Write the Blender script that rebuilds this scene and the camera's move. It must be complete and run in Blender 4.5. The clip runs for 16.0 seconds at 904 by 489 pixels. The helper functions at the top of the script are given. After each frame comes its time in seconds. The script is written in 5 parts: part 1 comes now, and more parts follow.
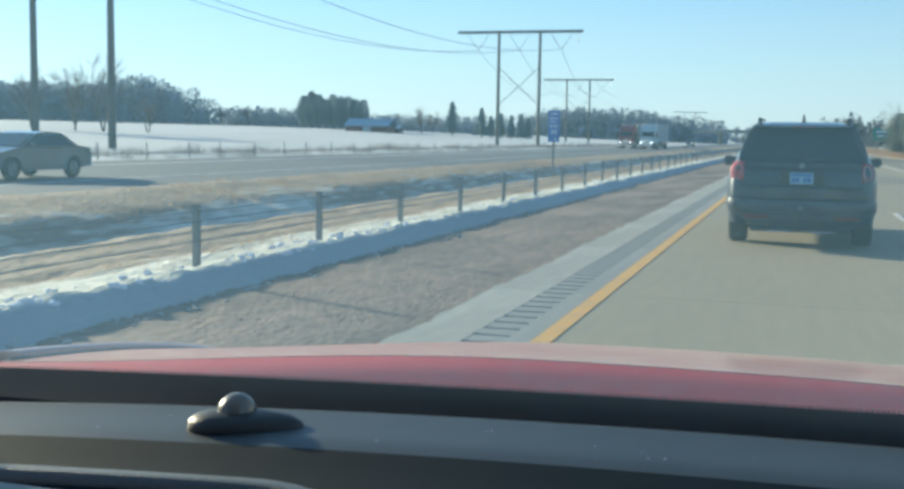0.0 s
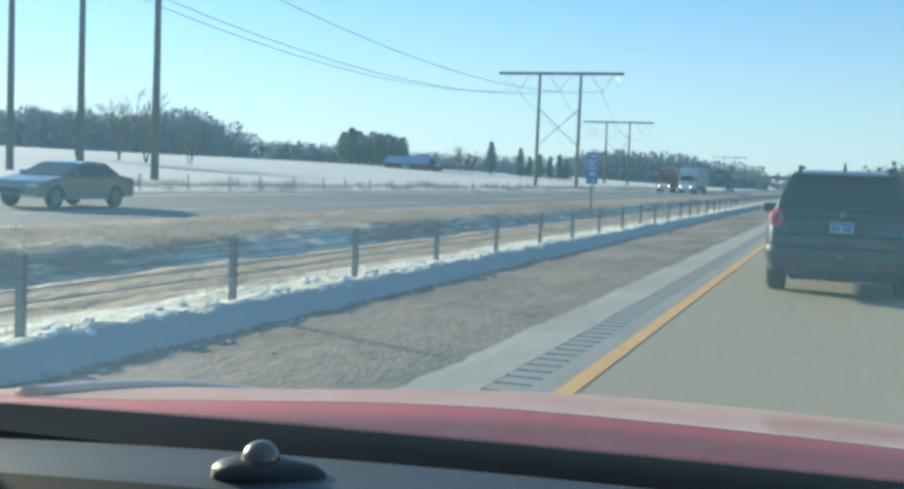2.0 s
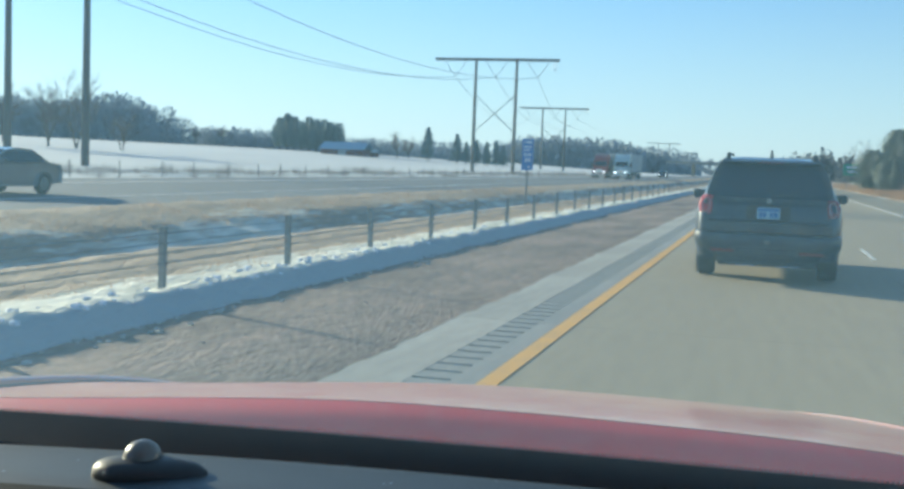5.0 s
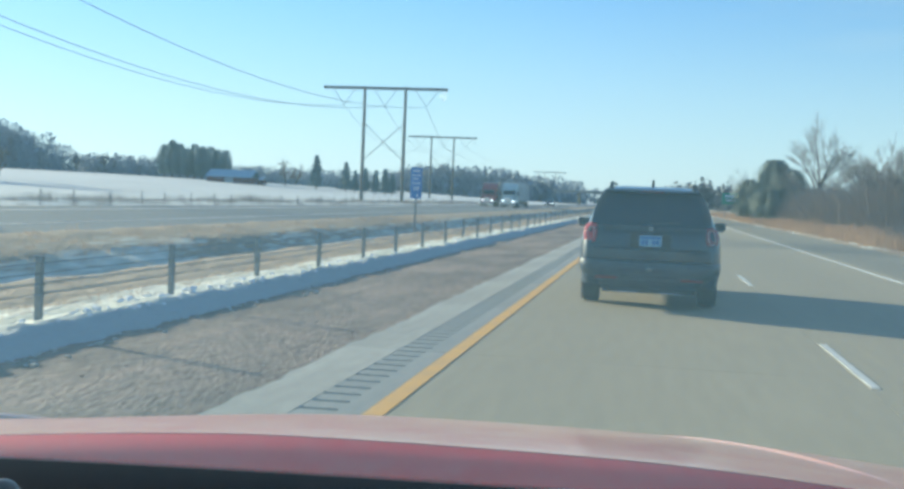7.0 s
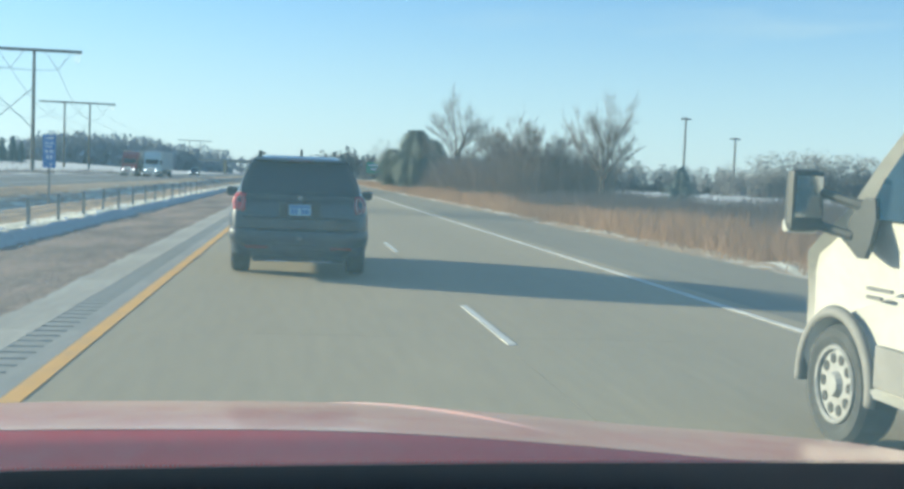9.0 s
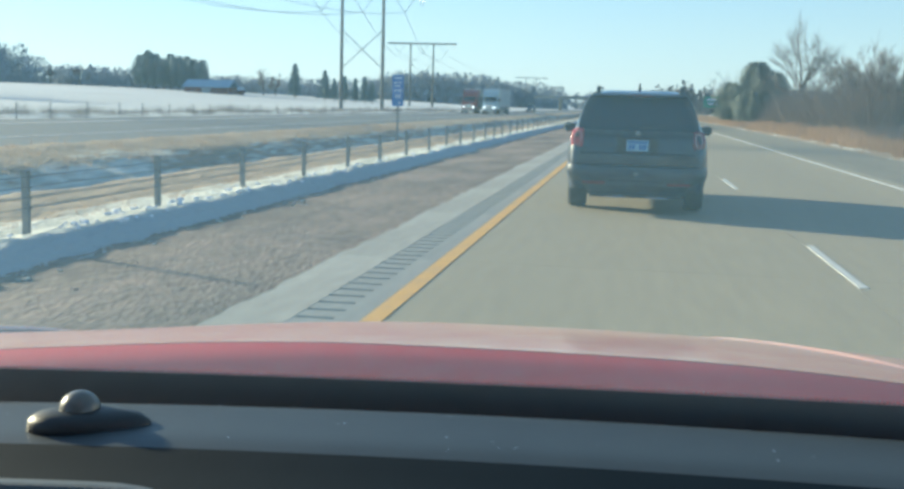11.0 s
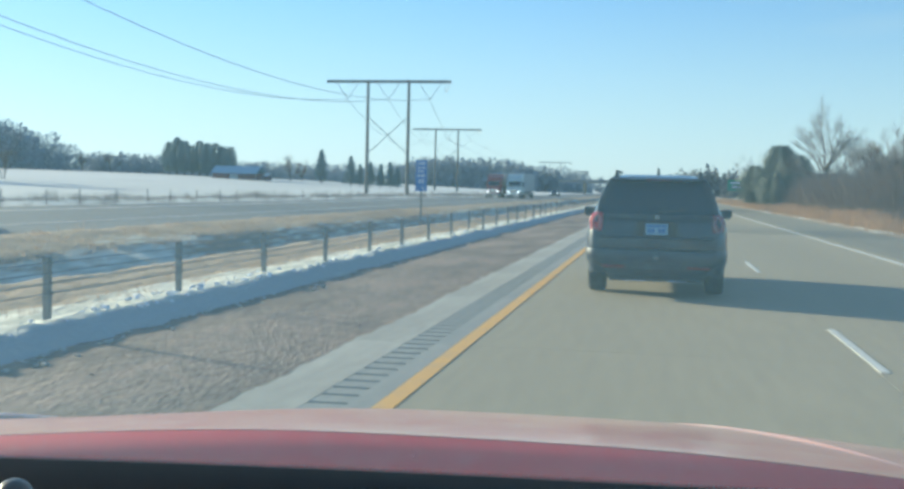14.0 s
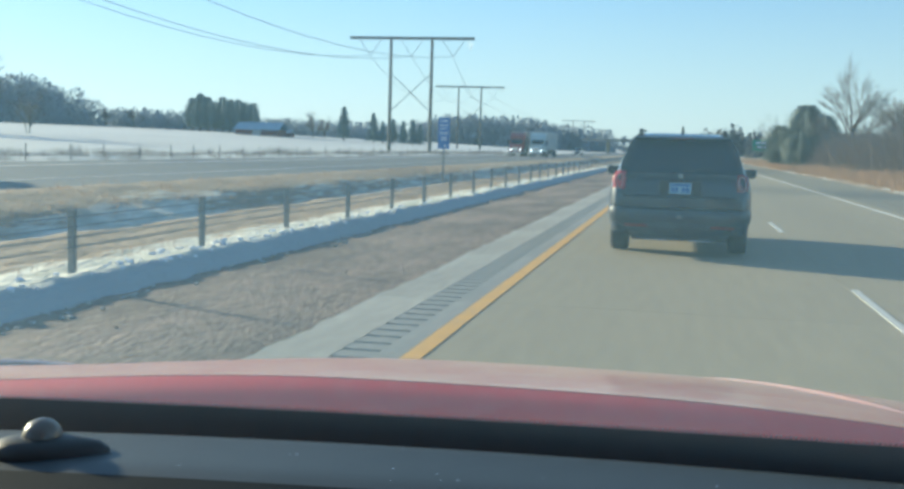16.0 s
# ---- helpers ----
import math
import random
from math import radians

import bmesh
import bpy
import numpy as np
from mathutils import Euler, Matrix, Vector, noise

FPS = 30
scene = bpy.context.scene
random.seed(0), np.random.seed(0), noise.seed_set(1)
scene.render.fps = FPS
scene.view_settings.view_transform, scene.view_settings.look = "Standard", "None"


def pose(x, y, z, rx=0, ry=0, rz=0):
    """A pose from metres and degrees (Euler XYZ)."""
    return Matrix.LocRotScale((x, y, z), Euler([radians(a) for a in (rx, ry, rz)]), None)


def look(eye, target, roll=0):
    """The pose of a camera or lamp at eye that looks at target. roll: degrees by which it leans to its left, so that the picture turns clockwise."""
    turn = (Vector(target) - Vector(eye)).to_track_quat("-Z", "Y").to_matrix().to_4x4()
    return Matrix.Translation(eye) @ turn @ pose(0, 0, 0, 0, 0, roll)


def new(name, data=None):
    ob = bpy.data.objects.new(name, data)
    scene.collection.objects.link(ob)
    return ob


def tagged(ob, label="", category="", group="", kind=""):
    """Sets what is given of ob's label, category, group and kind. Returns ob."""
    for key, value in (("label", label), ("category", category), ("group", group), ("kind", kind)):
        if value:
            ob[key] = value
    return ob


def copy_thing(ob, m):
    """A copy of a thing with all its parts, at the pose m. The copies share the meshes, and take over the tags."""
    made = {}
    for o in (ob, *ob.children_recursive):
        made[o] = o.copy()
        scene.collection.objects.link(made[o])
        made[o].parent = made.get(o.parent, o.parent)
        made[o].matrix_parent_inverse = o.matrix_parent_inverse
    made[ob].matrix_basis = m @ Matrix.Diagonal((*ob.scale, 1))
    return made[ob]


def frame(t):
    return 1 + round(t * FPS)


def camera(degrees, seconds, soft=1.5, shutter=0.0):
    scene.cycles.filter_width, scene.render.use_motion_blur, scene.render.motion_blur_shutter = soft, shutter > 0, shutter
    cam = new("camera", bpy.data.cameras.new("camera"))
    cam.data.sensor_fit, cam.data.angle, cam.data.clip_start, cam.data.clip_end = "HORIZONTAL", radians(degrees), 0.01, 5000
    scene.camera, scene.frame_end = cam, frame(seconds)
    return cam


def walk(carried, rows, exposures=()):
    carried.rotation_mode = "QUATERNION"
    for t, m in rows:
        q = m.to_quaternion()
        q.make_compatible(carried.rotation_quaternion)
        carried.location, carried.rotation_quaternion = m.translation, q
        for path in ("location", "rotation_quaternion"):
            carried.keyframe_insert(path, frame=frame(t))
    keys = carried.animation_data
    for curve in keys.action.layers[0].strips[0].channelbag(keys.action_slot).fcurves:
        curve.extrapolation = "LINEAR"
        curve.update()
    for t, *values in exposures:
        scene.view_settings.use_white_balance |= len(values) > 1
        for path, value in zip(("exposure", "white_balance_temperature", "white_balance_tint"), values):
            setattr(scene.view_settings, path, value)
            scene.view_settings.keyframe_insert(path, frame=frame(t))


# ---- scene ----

# ---- camera: held by a passenger behind the windscreen ----
cam = camera(44.85, 16.0, soft=3.2)
PATH = [
    (0, (-0.027, 0.000, 1.480), (-2.994, 9.499, 0.502), 0.90),
    (0.5, (-0.026, 0.000, 1.480), (-3.074, 9.476, 0.525), 1.20),
    (1, (-0.025, 0.000, 1.489), (-3.168, 9.456, 0.650), 1.60),
    (1.5, (-0.020, 0.000, 1.495), (-3.253, 9.434, 0.748), 2.00),
    (2, (-0.020, 0.000, 1.494), (-3.317, 9.419, 0.857), 2.30),
    (2.5, (-0.020, 0.000, 1.493), (-3.401, 9.398, 0.996), 2.30),
    (3, (-0.020, 0.000, 1.495), (-3.489, 9.366, 1.003), 2.00),
    (3.5, (-0.014, 0.000, 1.494), (-3.357, 9.404, 0.874), 1.80),
    (4, (0.015, 0.000, 1.503), (-2.855, 9.546, 0.704), 2.20),
    (4.2, (0.028, 0.000, 1.507), (-2.637, 9.604, 0.699), 2.20),
    (6.3, (0.040, 0.000, 1.510), (-2.869, 9.551, 0.956), 2.50),
    (6.5, (0.045, 0.000, 1.510), (-2.530, 9.649, 0.990), 2.50),
    (7, (0.050, 0.000, 1.512), (-1.729, 9.830, 1.068), 2.40),
    (7.5, (0.045, 0.000, 1.513), (-0.279, 9.984, 1.044), 2.10),
    (8, (0.035, 0.000, 1.514), (1.200, 9.922, 1.072), 2.20),
    (8.2, (0.030, 0.000, 1.514), (1.502, 9.881, 1.063), 2.20),
    (10.3, (-0.005, 0.000, 1.512), (0.156, 9.940, 0.435), 2.60),
    (10.5, (-0.015, 0.000, 1.510), (-0.381, 9.925, 0.342), 2.50),
    (11, (-0.034, 0.000, 1.504), (-1.608, 9.793, 0.229), 1.60),
    (11.5, (-0.024, 0.000, 1.518), (-2.023, 9.753, 0.575), 0.40),
    (12, (-0.013, 0.000, 1.505), (-2.203, 9.716, 0.610), 0.25),
    (12.5, (0.003, 0.000, 1.512), (-2.273, 9.678, 0.433), 0.40),
    (13, (0.038, 0.000, 1.504), (-2.081, 9.729, 0.579), 0.45),
    (13.5, (0.045, 0.000, 1.519), (-1.856, 9.806, 1.046), 0.80),
    (14, (0.050, 0.000, 1.512), (-1.782, 9.817, 0.994), 1.30),
    (14.5, (0.055, 0.000, 1.505), (-1.814, 9.807, 0.930), 1.50),
    (15, (0.056, 0.000, 1.500), (-1.884, 9.788, 0.843), 1.50),
    (15.5, (0.052, 0.000, 1.508), (-1.849, 9.785, 0.713), 1.70),
    (16, (0.048, 0.000, 1.501), (-1.965, 9.753, 0.597), 1.70),
]
walk(cam, [(t, look(eye, target, roll)) for t, eye, target, roll in PATH], [(0.0, 0.65, 5480, 3), (3.5, 0.60, 5400, 3), (7.0, 0.68, 5420, 3), (8.2, 0.70, 5450, 3), (10.5, 0.80, 5640, 3), (11.5, 0.73, 5560, 3), (13.5, 0.66, 5480, 3), (16.0, 0.66, 5580, 3)])

# ---- light: low winter sun ahead on the left, pale clear sky ----
SUN_AZ, SUN_EL = radians(-65.0), radians(13.5)
SUN_DIR = Vector((math.sin(SUN_AZ) * math.cos(SUN_EL), math.cos(SUN_AZ) * math.cos(SUN_EL), math.sin(SUN_EL)))
world = bpy.data.worlds.new("sky")
scene.world = world
world.use_nodes = True
wn = world.node_tree.nodes
sky = wn.new("ShaderNodeTexSky")
sky.sky_type = "NISHITA"
sky.sun_disc = False
sky.sun_elevation, sky.sun_rotation = SUN_EL, SUN_AZ
sky.air_density, sky.dust_density, sky.ozone_density = 1.0, 0.12, 3.8
wn["Background"].inputs["Strength"].default_value = 0.110
# pale ground haze all round the horizon and thin high streaks of cloud
wl = world.node_tree.links.new
place, split, rise, streak, veil = wn.new("ShaderNodeTexCoord"), wn.new("ShaderNodeSeparateXYZ"), wn.new("ShaderNodeMapRange"), wn.new("ShaderNodeTexNoise"), wn.new("ShaderNodeMapRange")
wl(place.outputs["Generated"], split.inputs[0]), wl(split.outputs["Z"], rise.inputs["Value"])
rise.inputs["From Min"].default_value, rise.inputs["From Max"].default_value = 0.0, 0.24
rise.inputs["To Min"].default_value, rise.inputs["To Max"].default_value = 0.72, 0.0
rise.interpolation_type = "SMOOTHSTEP"
spread = wn.new("ShaderNodeMapping")
spread.inputs["Scale"].default_value, spread.inputs["Rotation"].default_value = (1.6, 1.6, 11.0), (0.12, 0.08, 0.0)
wl(place.outputs["Generated"], spread.inputs["Vector"]), wl(spread.outputs["Vector"], streak.inputs["Vector"])
streak.inputs["Scale"].default_value, streak.inputs["Detail"].default_value = 1.7, 6
wl(streak.outputs["Fac"], veil.inputs["Value"])
veil.inputs["From Min"].default_value, veil.inputs["From Max"].default_value = 0.45, 0.75
veil.inputs["To Min"].default_value, veil.inputs["To Max"].default_value = 0.08, 0.55
grey, haze, share, mixed = wn.new("ShaderNodeRGBToBW"), wn.new("ShaderNodeMix"), wn.new("ShaderNodeMath"), wn.new("ShaderNodeMix")
wl(sky.outputs["Color"], grey.inputs[0])
haze.data_type, haze.blend_type = "RGBA", "MULTIPLY"
haze.inputs[0].default_value = 1.0
wl(grey.outputs[0], haze.inputs[6])
haze.inputs[7].default_value = (0.84, 1.0, 1.15, 1)
share.operation = "MAXIMUM"
wl(rise.outputs[0], share.inputs[0]), wl(veil.outputs[0], share.inputs[1])
mixed.data_type = "RGBA"
even = wn.new("ShaderNodeMix")
even.data_type = "RGBA"
even.inputs[0].default_value = 0.7
even.inputs[7].default_value = (4.4, 4.65, 4.2, 1)
wl(haze.outputs[2], even.inputs[6])
wl(share.outputs[0], mixed.inputs[0]), wl(sky.outputs["Color"], mixed.inputs[6]), wl(even.outputs[2], mixed.inputs[7])
wl(mixed.outputs[2], wn["Background"].inputs["Color"])
sun = new("sun", bpy.data.lights.new("sun", "SUN"))
sun.data.energy, sun.data.angle, sun.data.color = 6.6, radians(2.2), (1.0, 0.79, 0.49)
sun.matrix_world = look(SUN_DIR * 200, (0, 0, 0))


# ---- materials ----
def material(name, colour, rough=0.8, second=None, scale=4.0, mix=0.5, bump=0.0, bump_scale=40.0, metal=0.0, coat=0.0,
             stretch=(1, 1, 1), fine=None, spec=0.5, width=0.14, gloss=0.10):
    """A node material: two tones mixed by noise at two scales, and a fine relief."""
    m = bpy.data.materials.new(name)
    m.use_nodes = True
    n, link = m.node_tree.nodes, m.node_tree.links.new
    b = n["Principled BSDF"]
    b.inputs["Base Color"].default_value = (*colour, 1)
    b.inputs["Roughness"].default_value = rough
    b.inputs["Metallic"].default_value = metal
    b.inputs["Coat Weight"].default_value = coat
    b.inputs["Coat Roughness"].default_value = gloss
    b.inputs["Specular IOR Level"].default_value = spec
    tex = n.new("ShaderNodeTexCoord")
    mp = n.new("ShaderNodeMapping")
    mp.inputs["Scale"].default_value = stretch
    link(tex.outputs["Object"], mp.inputs["Vector"])
    if second:
        big, small = n.new("ShaderNodeTexNoise"), n.new("ShaderNodeTexNoise")
        big.inputs["Scale"].default_value, small.inputs["Scale"].default_value = scale, fine or scale * 9
        big.inputs["Detail"].default_value, small.inputs["Detail"].default_value = 6, 4
        link(mp.outputs["Vector"], big.inputs["Vector"]), link(mp.outputs["Vector"], small.inputs["Vector"])
        add = n.new("ShaderNodeMix")
        add.inputs[0].default_value = 0.4
        link(big.outputs["Fac"], add.inputs[2]), link(small.outputs["Fac"], add.inputs[3])
        ramp = n.new("ShaderNodeValToRGB")
        ramp.color_ramp.elements[0].position, ramp.color_ramp.elements[1].position = mix - width, mix + width
        ramp.color_ramp.elements[0].color, ramp.color_ramp.elements[1].color = (*colour, 1), (*second, 1)
        link(add.outputs[0], ramp.inputs["Fac"])
        link(ramp.outputs["Color"], b.inputs["Base Color"])
    if bump:
        t = n.new("ShaderNodeTexNoise")
        t.inputs["Scale"].default_value, t.inputs["Detail"].default_value = bump_scale, 5
        link(mp.outputs["Vector"], t.inputs["Vector"])
        bp = n.new("ShaderNodeBump")
        bp.inputs["Strength"].default_value, bp.inputs["Distance"].default_value = 1.0, bump
        link(t.outputs["Fac"], bp.inputs["Height"]), link(bp.outputs["Normal"], b.inputs["Normal"])
    return m


def glowing(name, colour, strength):
    m = material(name, colour, 0.3)
    b = m.node_tree.nodes["Principled BSDF"]
    b.inputs["Emission Color"].default_value = (*colour, 1)
    b.inputs["Emission Strength"].default_value = strength
    return m


def dusty_glass():
    """Windscreen: clear, with a thin even film of road salt that scatters the sun."""
    m = bpy.data.materials.new("salty_windscreen")
    m.use_nodes = True
    n, link = m.node_tree.nodes, m.node_tree.links.new
    n.remove(n["Principled BSDF"])
    clear, film, both = n.new("ShaderNodeBsdfTransparent"), n.new("ShaderNodeBsdfTranslucent"), n.new("ShaderNodeMixShader")
    clear.inputs["Color"].default_value = (0.95, 0.985, 0.975, 1)
    film.inputs["Color"].default_value = (0.42, 0.76, 0.98, 1)
    tex, noise_tex, ramp = n.new("ShaderNodeTexCoord"), n.new("ShaderNodeTexNoise"), n.new("ShaderNodeMapRange")
    noise_tex.inputs["Scale"].default_value, noise_tex.inputs["Detail"].default_value = 3.0, 3
    ramp.inputs["To Min"].default_value, ramp.inputs["To Max"].default_value = FILM * 0.7, FILM * 1.3
    link(tex.outputs["Object"], noise_tex.inputs["Vector"]), link(noise_tex.outputs["Fac"], ramp.inputs["Value"])
    link(ramp.outputs["Result"], both.inputs[0])
    link(clear.outputs[0], both.inputs[1]), link(film.outputs[0], both.inputs[2])
    link(both.outputs[0], n["Material Output"].inputs["Surface"])
    return m


FILM = 0.090


def verge(name, stops, snow=(0.70, 0.69, 0.60), grass_a=(0.37, 0.285, 0.20), grass_b=(0.25, 0.198, 0.145), shade_from=(900.0, 901.0)):
    """Snow over dry grass; stops give the share of snow at places across the road (x, share); shade painted into the
    snow past a set x.
    """
    m = material(name, grass_a, 0.95, grass_b, 1.3, 0.5, 0.07, 9, stretch=(1, 0.45, 1))
    n, link = m.node_tree.nodes, m.node_tree.links.new
    b = n["Principled BSDF"]
    grass = b.inputs["Base Color"].links[0].from_socket
    geo, sep, rng, ramp = n.new("ShaderNodeNewGeometry"), n.new("ShaderNodeSeparateXYZ"), n.new("ShaderNodeMapRange"), n.new("ShaderNodeValToRGB")
    link(geo.outputs["Position"], sep.inputs[0]), link(sep.outputs["X"], rng.inputs["Value"])
    lo, hi = stops[0][0], stops[-1][0]
    rng.inputs["From Min"].default_value, rng.inputs["From Max"].default_value = lo, hi
    link(rng.outputs["Result"], ramp.inputs["Fac"])
    els = ramp.color_ramp.elements
    while len(els) < len(stops):
        els.new(0.5)
    for e, (x, share) in zip(els, stops):
        e.position, e.color = (x - lo) / (hi - lo), (share, share, share, 1)
    mp, t1, t2 = n.new("ShaderNodeMapping"), n.new("ShaderNodeTexNoise"), n.new("ShaderNodeTexNoise")
    mp.inputs["Scale"].default_value = (1.0, 0.17, 1.0)
    link(geo.outputs["Position"], mp.inputs["Vector"])
    t1.inputs["Scale"].default_value, t1.inputs["Detail"].default_value = 0.75, 6
    t2.inputs["Scale"].default_value, t2.inputs["Detail"].default_value = 5.0, 5
    link(mp.outputs["Vector"], t1.inputs["Vector"]), link(mp.outputs["Vector"], t2.inputs["Vector"])
    mean = n.new("ShaderNodeMix")
    mean.inputs[0].default_value = 0.45
    link(t1.outputs["Fac"], mean.inputs[2]), link(t2.outputs["Fac"], mean.inputs[3])
    add, cut, mixc = n.new("ShaderNodeMath"), n.new("ShaderNodeMapRange"), n.new("ShaderNodeMix")
    add.operation = "ADD"
    link(mean.outputs[0], add.inputs[0]), link(ramp.outputs["Color"], add.inputs[1])
    cut.inputs["From Min"].default_value, cut.inputs["From Max"].default_value = 0.94, 1.06
    link(add.outputs[0], cut.inputs["Value"])
    mixc.data_type = "RGBA"
    link(cut.outputs["Result"], mixc.inputs[0])
    link(grass, mixc.inputs[6])
    dirty = n.new("ShaderNodeMix")
    dirty.data_type = "RGBA"
    dirty.inputs[6].default_value, dirty.inputs[7].default_value = (*snow, 1), (snow[0] * 0.58, snow[1] * 0.60, snow[2] * 0.60, 1)
    soil, t3 = n.new("ShaderNodeMapRange"), n.new("ShaderNodeTexNoise")
    t3.inputs["Scale"].default_value, t3.inputs["Detail"].default_value = 2.6, 8
    link(mp.outputs["Vector"], t3.inputs["Vector"]), link(t3.outputs["Fac"], soil.inputs["Value"])
    soil.inputs["From Min"].default_value, soil.inputs["From Max"].default_value = 0.44, 0.66
    link(soil.outputs["Result"], dirty.inputs[0])
    # shade of the ridge's road-facing flank, put into the snow colour
    flank_shade, edge = n.new("ShaderNodeMix"), n.new("ShaderNodeMapRange")
    flank_shade.data_type = "RGBA"
    edge.inputs["From Min"].default_value, edge.inputs["From Max"].default_value = shade_from[0], shade_from[1]
    link(sep.outputs["X"], edge.inputs["Value"]), link(edge.outputs["Result"], flank_shade.inputs[0])
    link(dirty.outputs[2], flank_shade.inputs[6])
    flank_shade.inputs[7].default_value = (0.37, 0.40, 0.42, 1)
    link(flank_shade.outputs[2], mixc.inputs[7])
    link(mixc.outputs[2], b.inputs["Base Color"])
    return m


